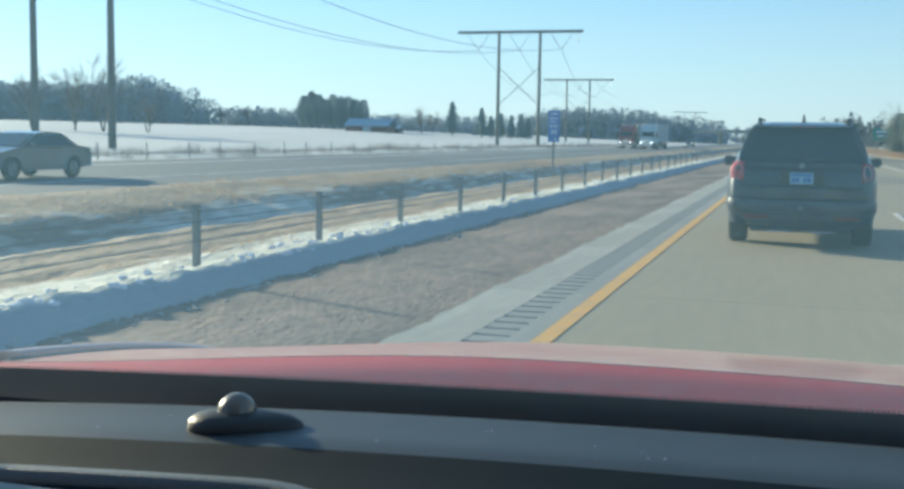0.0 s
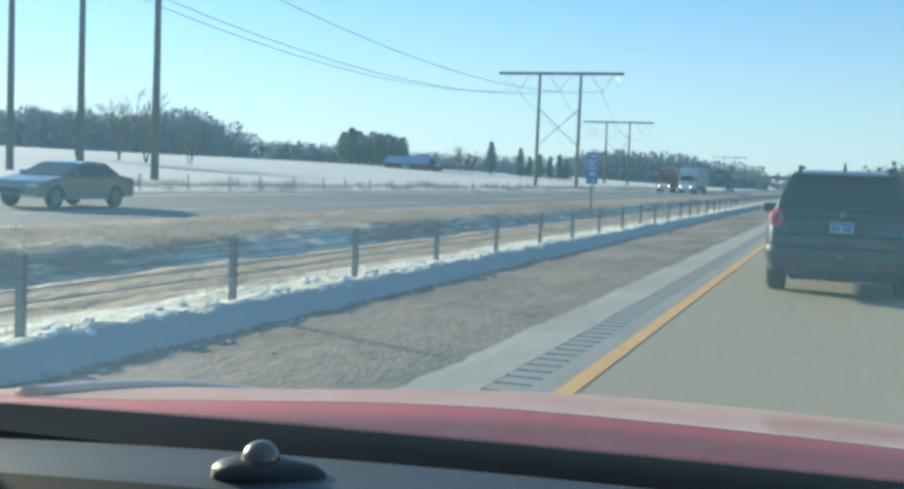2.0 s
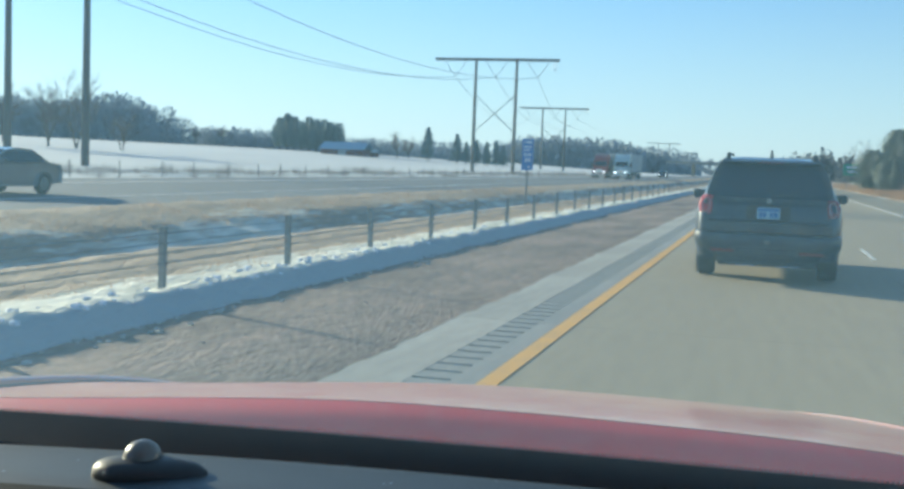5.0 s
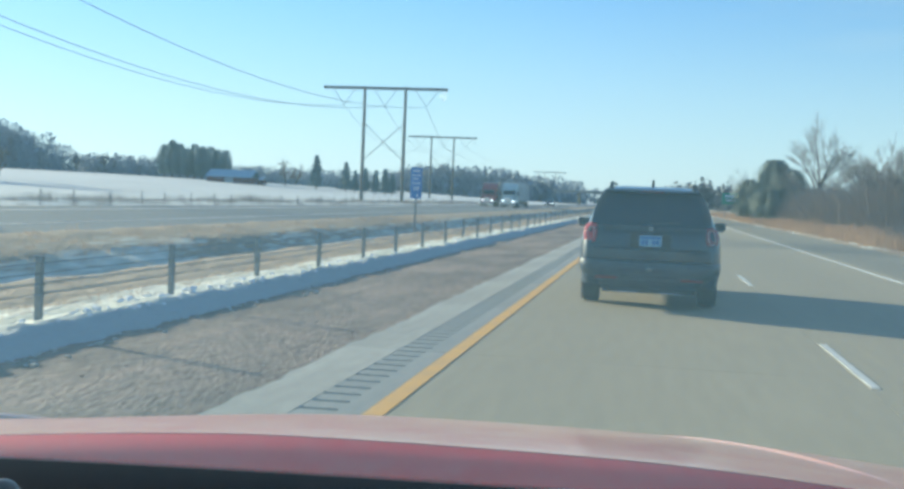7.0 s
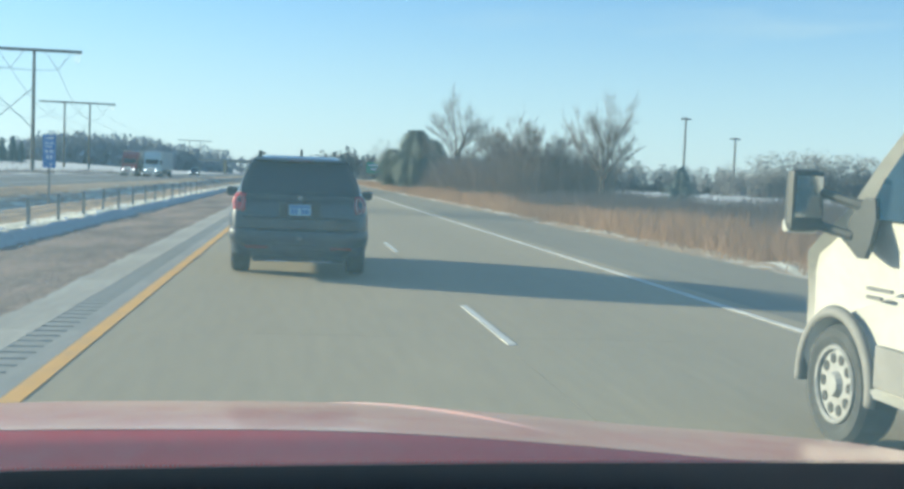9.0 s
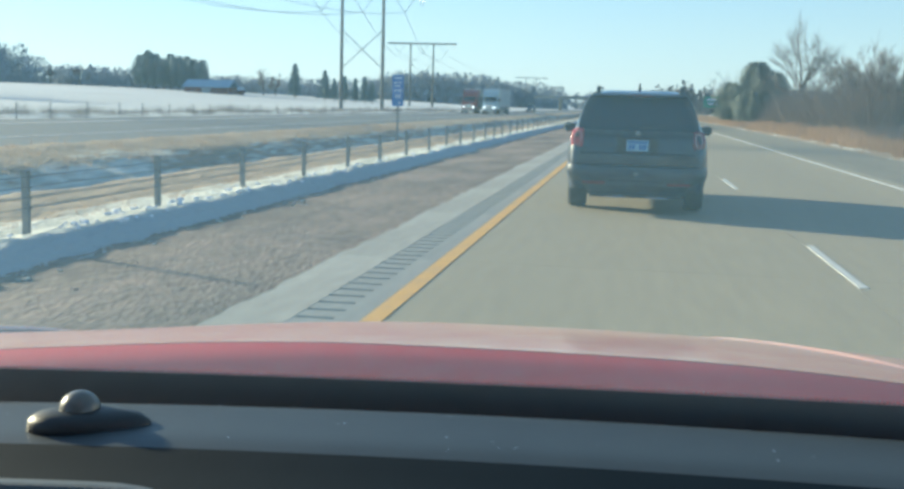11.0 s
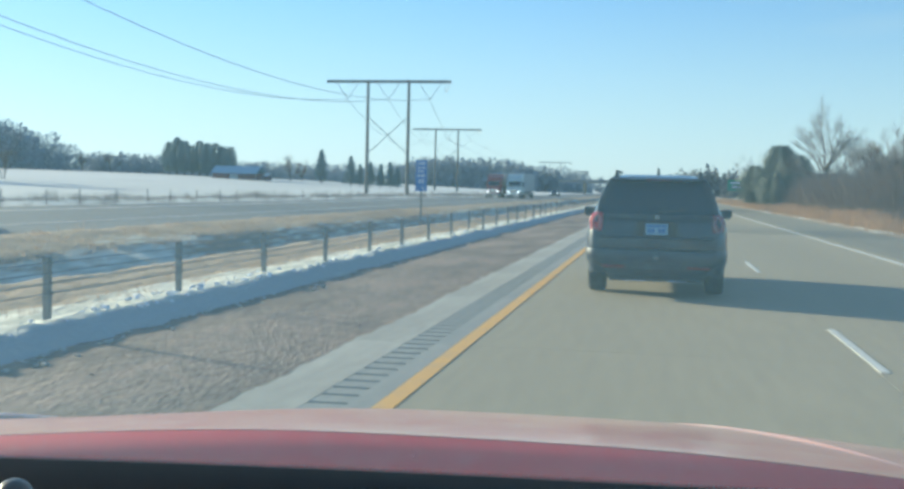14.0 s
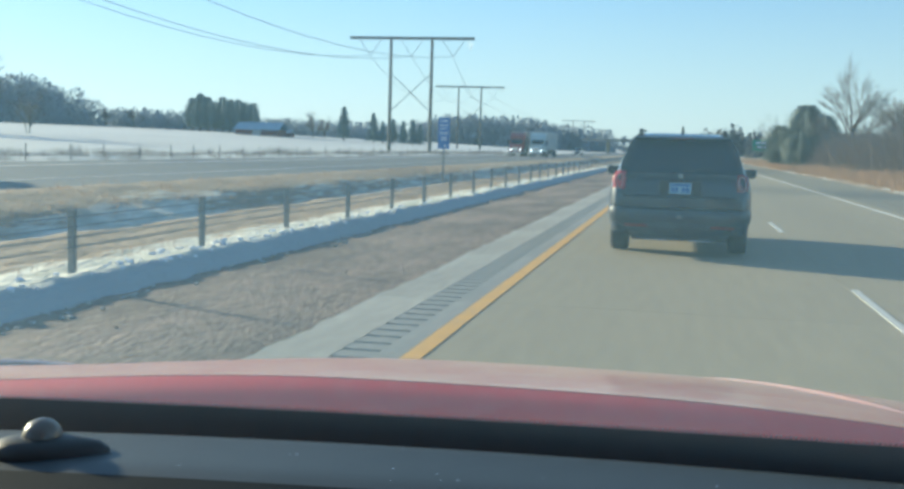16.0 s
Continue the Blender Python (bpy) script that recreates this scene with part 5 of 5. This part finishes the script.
for z0, z1, rows_ in ((2.54, 2.63, (-0.15, -0.09, -0.06, 0.16)), (2.36, 2.44, (-0.17, -0.01, 0.04, 0.16)), (2.23, 2.30, (-0.15, 0.10)), (2.03, 2.14, (-0.16, -0.04, 0.01, 0.15)), (1.78, 1.95, (-0.10, -0.01, 0.03, 0.12)), (1.53, 1.62, (0.03, 0.10))):
    for x0, x1 in zip(rows_[::2], rows_[1::2]):
        part("letter_bar", box(x0, x1, -0.056, -0.049, z0, z1), "sign_white", panel)
guide = thing("guide_sign", "green highway guide sign on two posts beside the outer shoulder", "sign", at=pose(10.4, 150.0, 0.0))
for x in (-0.8, 0.8):
    part("post", box(x - 0.05, x + 0.05, -0.03, 0.03, -0.4, 3.3, 0.008), "galvanised", guide)
board = part("panel", box(-1.3, 1.3, -0.06, -0.03, 1.9, 3.4, 0.006), "green_sign", guide)
for x0, x1, z0, z1 in ((-0.9, 0.8, 2.85, 3.1), (-0.7, 0.5, 2.3, 2.55)):
    part("letter_bar", box(x0, x1, -0.068, -0.059, z0, z1), "sign_white", board)


# ---- trees and brush ----
def branch_tree(name, x, y, z, height, label, seed, spread=0.55, stems=1, mat="twigs", group="bare trees", depth=5, finest=0.005):
    """Leafless tree: tapered trunk and limbs, and a crown of fine twigs."""
    rnd = random.Random(seed)
    t = thing(name, label, "tree", group, at=pose(x, y, z))
    sets = {0: ([], []), 1: ([], [])}

    def stick(a, b, r0, r1, seg, into):
        verts, faces = sets[into]
        d = (b - a).normalized()
        p = d.cross(Vector((0.3, 1, 0.2))).normalized()
        q = d.cross(p)
        i = len(verts)
        for c, r in ((a, r0), (b, r1)):
            verts.extend(tuple(c + (p * math.cos(2 * math.pi * k / seg) + q * math.sin(2 * math.pi * k / seg)) * r) for k in range(seg))
        faces.extend((i + k, i + (k + 1) % seg, i + seg + (k + 1) % seg, i + seg + k) for k in range(seg))

    def grow(a, d, length, r, level):
        b = a + d * length
        stick(a, b, r, r * 0.72, 7 if level < 2 else 4 if level < 3 else 3, 0 if level < 3 else 1)
        if level >= depth:
            return
        for k in range(4 if level in (0, 3, 4) else 3):
            turn = Vector((rnd.uniform(-1, 1), rnd.uniform(-1, 1), rnd.uniform(-0.35, 0.45)))
            nd = (d + turn * spread * (1.85 if k else 1.0) * (0.8 if level > 2 else 1.0) + Vector((0, 0, 0.07))).normalized()
            grow(a.lerp(b, 1.0 if k == 0 else rnd.uniform(0.35, 1.0)), nd, length * rnd.uniform(0.62, 0.84) * (1.0 if k == 0 else 0.88), max(r * (0.66 if k == 0 else 0.46), finest), level + 1)

    for s in range(stems):
        lean = Vector((rnd.uniform(-0.25, 0.25), rnd.uniform(-0.2, 0.2), 1)).normalized() if stems > 1 else Vector((rnd.uniform(-0.06, 0.06), 0, 1)).normalized()
        grow(Vector((rnd.uniform(-0.3, 0.3) * (stems > 1), rnd.uniform(-0.3, 0.3) * (stems > 1), -0.2)), lean, height * 0.28, height * 0.0115, 0)
    for into, part_name, m in ((0, "trunk", "bark"), (1, "crown", mat)):
        me = bpy.data.meshes.new(part_name)
        me.from_pydata(sets[into][0], [], sets[into][1])
        me.materials.append(M[m])
        new(part_name, me).parent = t
    return t


def conifer(x, y, z, height, label, seed, mat="needles", wide=0.26, group="conifers", round_top=False, density=1.0, clump=1.0):
    """Evergreen: trunk and a crown of many small needle clumps on drooping tiers."""
    rnd = random.Random(seed)
    t = thing("conifer_tree", label, "tree", group, at=pose(x, y, z))
    part("trunk", tube((0, 0, -0.3), (0, 0, height * 0.92), height * 0.022, height * 0.006, 7), "bark", t)
    n = int(1500 * density)
    verts, faces = [], []
    for k in range(n):
        u = rnd.random() ** 0.8
        h = height * (0.10 + 0.9 * u)
        if round_top:
            reach = wide * height * (math.sin(math.pi * (0.12 + 0.82 * u)) ** 0.7)
        else:
            reach = wide * height * (1 - u) ** 0.8 * (0.75 + 0.35 * math.sin(h * 9 / height * 6.28)) + 0.03 * height
        a = rnd.uniform(0, 6.283)
        r = reach * rnd.uniform(0.45, 1.05) * (1 + 0.22 * math.sin(3 * k % 7))
        if round_top:
            r *= 0.92 + 0.75 * rough_noise(math.cos(a) * 1.4 + seed, math.sin(a) * 1.4 + u * 3.2, 1.0, seed * 1.7)
        c = Vector((r * math.cos(a), r * math.sin(a), h - 0.12 * r))
        s = clump * height * rnd.uniform(0.022, 0.05) * (1.35 - 0.6 * u)
        out = Vector((math.cos(a), math.sin(a), rnd.uniform(-0.3, 0.5)))
        side = Vector((-math.sin(a), math.cos(a), rnd.uniform(-0.4, 0.4)))
        i = len(verts)
        verts += [c - out * s * 0.6 - side * s * 0.7, c - out * s * 0.5 + side * s * 0.7, c + out * s * 1.2 + Vector((0, 0, -0.2 * s)), c + Vector((0, 0, s * 0.9))]
        faces += [(i, i + 1, i + 2), (i, i + 1, i + 3), (i + 1, i + 2, i + 3), (i + 2, i, i + 3)]
    me = bpy.data.meshes.new("crown")
    me.from_pydata([tuple(v) for v in verts], [], faces)
    me.materials.append(M[mat])
    new("crown", me).parent = t
    return t


def stuff(name, verts, faces, mat, label, category):
    me = bpy.data.meshes.new(name)
    me.from_pydata(verts, [], faces)
    me.materials.append(M[mat])
    return tagged(new(name, me), label, category, kind="stuff")


def woods(name, line, height, depth, count, seed, mat, label, leafy=0.6, ground_at=None, clumps=44, size=1.0):
    """A far wood along a line of (x, y): many crowns of small uneven clumps over thin stems."""
    rnd = random.Random(seed)
    verts, faces = [], []
    spans = list(zip(line, line[1:]))
    lens = [math.hypot(b[0] - a[0], b[1] - a[1]) for a, b in spans]
    for k in range(count):
        pick = rnd.uniform(0, sum(lens))
        for (a, b), L in zip(spans, lens):
            if pick <= L:
                break
            pick -= L
        u = min(1, pick / L)
        x = a[0] + (b[0] - a[0]) * u + rnd.uniform(-1, 1) * depth * 0.4
        y = a[1] + (b[1] - a[1]) * u + rnd.uniform(0, depth)
        taper = a[2] + (b[2] - a[2]) * u if len(a) > 2 else 1.0
        h = height * taper * rnd.uniform(0.7, 1.08) * (1 + 0.22 * rough_noise(x, y, 0.03, seed))
        z = (ground_at or land)(x, y)
        for s in range(clumps):
            v = rnd.random() ** 1.05
            ww = h * 0.26 * math.sin(math.pi * (0.08 + 0.84 * v)) ** 0.6
            cx, cy, cz = x + rnd.uniform(-ww, ww), y + rnd.uniform(-ww, ww), z + h * v
            e = size * h * rnd.uniform(0.05, 0.12) * (1.45 - 0.85 * v)
            i = len(verts)
            p = [(rnd.uniform(-1, 1) * e * leafy * 1.6, rnd.uniform(-1, 1) * e, rnd.uniform(-1.2, 1.6) * e) for _ in range(4)]
            verts += [(cx + q[0], cy + q[1], cz + q[2]) for q in p]
            faces += [(i, i + 1, i + 2), (i, i + 2, i + 3), (i, i + 1, i + 3)]
    return stuff(name, verts, faces, mat, label, "woods")


def brush(name, x0, x1, y0, y1, count, seed, low, high, mat, label, zf, stems=26, category="brush", thick=1.0):
    """Leafless scrub: many thin leaning stems in clumps."""
    rnd = random.Random(seed)
    verts, faces = [], []
    for k in range(count):
        bx, by = rnd.uniform(x0, x1), y0 + (y1 - y0) * rnd.random() ** 1.2
        h0 = rnd.uniform(low, high) * (0.8 + 0.5 * rough_noise(bx, by, 0.12, seed))
        for s in range(stems):
            x, y = bx + rnd.gauss(0, 0.35 * h0 ** 0.5), by + rnd.gauss(0, 0.5 * h0 ** 0.5)
            z, h = zf(x, y) - 0.03, h0 * rnd.uniform(0.3, 1.0) ** 0.8
            lx, ly, w = rnd.gauss(0, 0.34) * h, rnd.gauss(0, 0.34) * h, (0.005 + 0.0045 * h) * thick
            turn = 1.3 * rough_noise(x, y, 37.0, seed)
            wx, wy = w * math.cos(turn), w * math.sin(turn)
            i = len(verts)
            verts += [(x - wx, y - wy, z), (x + wx, y + wy, z), (x + lx * 0.5 + wx * 0.7, y + ly * 0.4 + wy * 0.7, z + h * 0.6), (x + lx * 0.5 - wx * 0.7, y + ly * 0.4 - wy * 0.7, z + h * 0.6), (x + lx, y + ly, z + h)]
            faces += [(i, i + 1, i + 2, i + 3), (i + 3, i + 2, i + 4)]
            if h > 0.8:
                j = len(verts)
                ox, oy = rnd.gauss(0, 0.25) * h, rnd.gauss(0, 0.25) * h
                verts += [(x + lx * 0.3 - w * 0.6, y + ly * 0.3, z + h * 0.4), (x + lx * 0.3 + w * 0.6, y + ly * 0.3, z + h * 0.4), (x + lx * 0.3 + ox, y + ly * 0.3 + oy, z + h * 0.85)]
                faces.append((j, j + 1, j + 2))
    return stuff(name, verts, faces, mat, label, category)


# right-hand side
conifer(12.9, 122.0, 0.2, 6.6, "rounded grey-green cedar at the roadside", 11, "cedar", 0.36, round_top=True, density=3.6, clump=0.6)
conifer(10.6, 126.0, 0.1, 4.6, "rounded grey-green cedar at the roadside", 12, "cedar", 0.42, round_top=True, density=3.0, clump=0.6)
conifer(14.9, 125.0, 0.3, 5.6, "rounded grey-green cedar at the roadside", 14, "cedar", 0.40, round_top=True, density=3.2, clump=0.6)
conifer(11.9, 119.0, 0.1, 3.6, "low bushy grey-green cedar at the roadside", 15, "cedar", 0.50, round_top=True, density=2.4, clump=0.65)
conifer(26.6, 74.0, 0.3, 2.7, "small bushy dark spruce among roadside brush", 13, "needles", 0.52)
branch_tree("bare_tree", 16.0, 112.0, 0.5, 12.0, "tall leafless roadside tree with upright limbs", 17, 0.52, 3, depth=6)
branch_tree("bare_tree", 18.6, 66.0, 0.6, 7.6, "spreading leafless tree at the roadside", 25, 0.44, 3, depth=6)
branch_tree("bare_tree", 15.6, 76.0, 0.6, 6.3, "leafless roadside tree with fine twigs", 6, 0.46, 4, depth=6)
branch_tree("bare_tree", 16.8, 90.0, 0.6, 7.0, "leafless roadside tree with fine twigs", 7, 0.46, 4, depth=6)
branch_tree("bare_tree", 16.4, 71.0, 0.6, 6.0, "leafless roadside tree with fine twigs", 9, 0.44, 4, depth=6)
branch_tree("bare_tree", 14.0, 176.0, 0.3, 9.0, "leafless roadside tree with fine twigs", 8, 0.5, 2)
brush("brush", 12.0, 21.0, 16, 120, 1900, 21, 0.55, 1.55, "brush", "dense leafless red-brown roadside brush", bank_z, 34)
brush("tall_brush", 13.5, 19.5, 70, 132, 560, 22, 2.4, 5.0, "brush", "taller grey leafless thicket", bank_z, 60, thick=1.35)
brush("roadside_grass", 9.9, 12.7, 14, 190, 4200, 23, 0.30, 1.15, "dry_grass", "dry tan grass on the verge", bank_z, 16, "grass", thick=1.6)
right_low = lambda x, y: -0.4
woods("far_woods", [(30, 330, 0.8), (120, 360, 1), (260, 420, 1), (420, 430, 1.1)], 9.5, 30, 480, 31, "lit_woods", "far leafless woods behind the snowy field", ground_at=right_low, clumps=190, size=0.5, leafy=0.6)
woods("far_woods", [(124, 300, 0.45), (140, 300, 0.9), (190, 300, 1.0), (330, 330, 1.1)], 13.0, 26, 300, 32, "lit_woods", "grey leafless woods at the field's edge", ground_at=right_low, clumps=190, size=0.4, leafy=0.35)
woods("far_woods", [(8, 420, 0.7), (36, 430, 1.0), (70, 460, 1.0)], 12.0, 25, 160, 33, "lit_woods", "far leafless woods beside the road", ground_at=right_low)
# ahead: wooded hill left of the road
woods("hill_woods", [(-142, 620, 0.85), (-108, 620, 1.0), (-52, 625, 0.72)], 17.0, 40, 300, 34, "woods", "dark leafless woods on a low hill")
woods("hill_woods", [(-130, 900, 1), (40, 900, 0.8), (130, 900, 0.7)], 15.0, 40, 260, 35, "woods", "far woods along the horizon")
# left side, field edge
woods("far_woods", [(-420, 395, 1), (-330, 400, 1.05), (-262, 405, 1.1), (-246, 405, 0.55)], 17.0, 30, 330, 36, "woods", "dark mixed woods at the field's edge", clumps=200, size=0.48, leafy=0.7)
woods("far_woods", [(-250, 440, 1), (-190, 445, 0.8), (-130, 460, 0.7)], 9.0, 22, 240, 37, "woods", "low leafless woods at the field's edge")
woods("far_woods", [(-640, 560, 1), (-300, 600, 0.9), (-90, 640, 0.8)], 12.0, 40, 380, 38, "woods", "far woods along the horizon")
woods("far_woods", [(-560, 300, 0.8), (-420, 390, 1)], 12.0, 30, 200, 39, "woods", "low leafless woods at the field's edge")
rnd = random.Random(9)
for k in range(9):
    y = 372 + rnd.uniform(-6, 6)
    x = (-0.468 + 0.0078 * k) * y
    conifer(x, y, land(x, y), rnd.uniform(10.5, 13.5), "dark pine in a farm windbreak", 40 + k, "needles", 0.24, "farm pines", True, 0.9, 0.75)
for k, (az, h) in enumerate(((-0.314, 11.5), (-0.285, 10.0), (-0.276, 7.5), (-0.266, 8.5), (-0.256, 8.0), (-0.247, 8.6), (-0.240, 7.5))):
    conifer(az * 360, 360, land(az * 360, 360), h, "dark pointed spruce by the farm", 60 + k, "needles", 0.22, "farm spruces", False, 0.5)
for k, (az, y, h) in enumerate(((-0.345, 370, 12), (-0.333, 372, 10), (-0.53, 410, 12), (-0.56, 410, 11))):
    branch_tree("bare_tree", az * y, y, land(az * y, y), h, "leafless farm tree with a fine rounded crown", 80 + k, 0.5, 2, depth=5, finest=0.025)
for k, (az, y, h) in enumerate(((-0.735, 150, 12.5), (-0.70, 152, 14.5), (-0.645, 160, 8.0), (-0.79, 150, 12.0))):
    branch_tree("bare_tree", az * y, y, land(az * y, y), h, "leafless multi-stemmed tree in the snowy field", 90 + k, 0.44, 3, depth=5, finest=0.014)
brush("field_brush", -44, -36.5, 55, 260, 900, 24, 0.35, 1.15, "brush", "leafless grey brush along the far roadside", ground_z, 24)
brush("median_grass", -15.4, -12.6, 8, 70, 420, 25, 0.12, 0.34, "dry_grass", "dry tan grass tufts in the median", median_z, 12, "grass")
brush("median_grass", -9.0, -6.3, 5, 60, 1700, 26, 0.03, 0.11, "dry_grass", "dry tan grass tufts behind the barrier", median_z, 12, "grass")


# ---- farm ----
barn = thing("barn", "long red barn with a blue-grey metal roof in the snowy field", "barn", at=pose(-0.397 * 345, 345, land(-137, 345)))
part("wall", box(-7.6, 7.6, -4, 4, -0.6, 2.0), "barn_red", barn)
part("roof", loft([[(-8.0, yy, z), (8.0, yy, z), (8.0, yy, z + 0.18), (-8.0, yy, z + 0.18)] for yy, z in ((-4.6, 1.85), (0, 4.2), (4.6, 1.85))]), "barn_roof", barn)
part("door", box(-1.4, 1.4, -4.06, -4.0, -0.3, 1.7), "trailer_white", barn)
shed = thing("shed", "small grey farm shed beside the barn", "shed", at=pose(-0.372 * 350, 350, land(-130, 350)))
part("wall", box(-2.2, 2.2, -2, 2, -0.4, 1.6), "barn_red", shed)
part("roof", loft([[(-2.4, yy, z), (2.4, yy, z), (2.4, yy, z + 0.12), (-2.4, yy, z + 0.12)] for yy, z in ((-2.3, 1.5), (0, 2.4), (2.3, 1.5))]), "snow", shed)
# field fence along the far roadside
f0 = thing("fence_post", "thin weathered field fence post", "post", "field fence posts", at=pose(-37.5, 44, 0))
part("stem", tube((0, 0, -0.3), (0, 0, 0.92), 0.045, 0.04, 6), "fence_wood", f0)
for k in range(1, 44):
    copy_thing(f0, pose(-37.5 + 0.2 * math.sin(k * 2.1), 44 + 4.6 * k, -0.25 + 0.2, 1.5 * math.sin(k), 1.5 * math.cos(2.2 * k), 0))
f0.matrix_basis = pose(-37.5, 44, -0.05)
# overpass far ahead
op = thing("overpass", "low concrete highway overpass far ahead", "bridge", at=pose(-20, 520, 0))
part("deck", box(-26, 80, -6, 6, 5.2, 6.6, 0.05), "wheel_strip", op)
for x in (-14, 4, 26):
    part("pier", box(x - 0.6, x + 0.6, -4, 4, -0.3, 5.2), "concrete", op)


# ---- concrete slabs and rumble ribs, piece by piece ----
def slab_mesh(name, x0, x1, length, mat, top=0.0):
    me = bpy.data.meshes.new(name)
    bm = solid(box(x0, x1, 0.004, length - 0.004, top - 0.10, top))
    bm.to_mesh(me)
    bm.free()
    me.materials.append(M[mat])
    return me


SLAB = 4.57
kinds = [slab_mesh("concrete_slab", -1.835, DASH - 0.07, SLAB, "concrete"), slab_mesh("concrete_slab", DASH - 0.0665, EDGE + 0.345, SLAB, "concrete"),
         slab_mesh("concrete_slab", -2.885, -2.3055, SLAB, "salted"), slab_mesh("concrete_slab", -2.0195, -1.8355, SLAB, "wheel_strip")]
for me in kinds:
    for k in range(-3, 26):
        ob = new("concrete_slab", me)
        ob.parent = road_base
        ob.location = (0, 1.2 + SLAB * k, 0)
far = bmesh.new()
for x0, x1 in ((-1.825, DASH - 0.07), (DASH - 0.058, EDGE + 0.345), (-2.885, -1.835)):
    box(x0, x1, 1.2 + SLAB * 26, 1500, -0.1, 0.0, bm=far)
tagged(part("pavement_far", far, "concrete"), "pale concrete lanes running into the distance", "road", kind="structure")
rib = slab_mesh("rumble_rib", -2.305, -2.02, 0.238, "wheel_strip", -0.002)
for k in range(240):
    ob = new("rumble_rib", rib)
    ob.parent = road_base
    ob.location = (0, 4.0 + 0.30 * k, 0)
far = bmesh.new()
box(-2.305, -2.02, 4.0, 76.0, -0.1, -0.010, bm=far)
box(-2.305, -2.02, 76.0, 1.2 + SLAB * 26, -0.1, -0.002, bm=far)
box(-2.305, -2.02, -13, 4.0, -0.1, -0.002, bm=far)
tagged(part("rumble_far", far, "rumble_base"), "worn dark concrete strip beside the yellow line", "road", kind="structure")
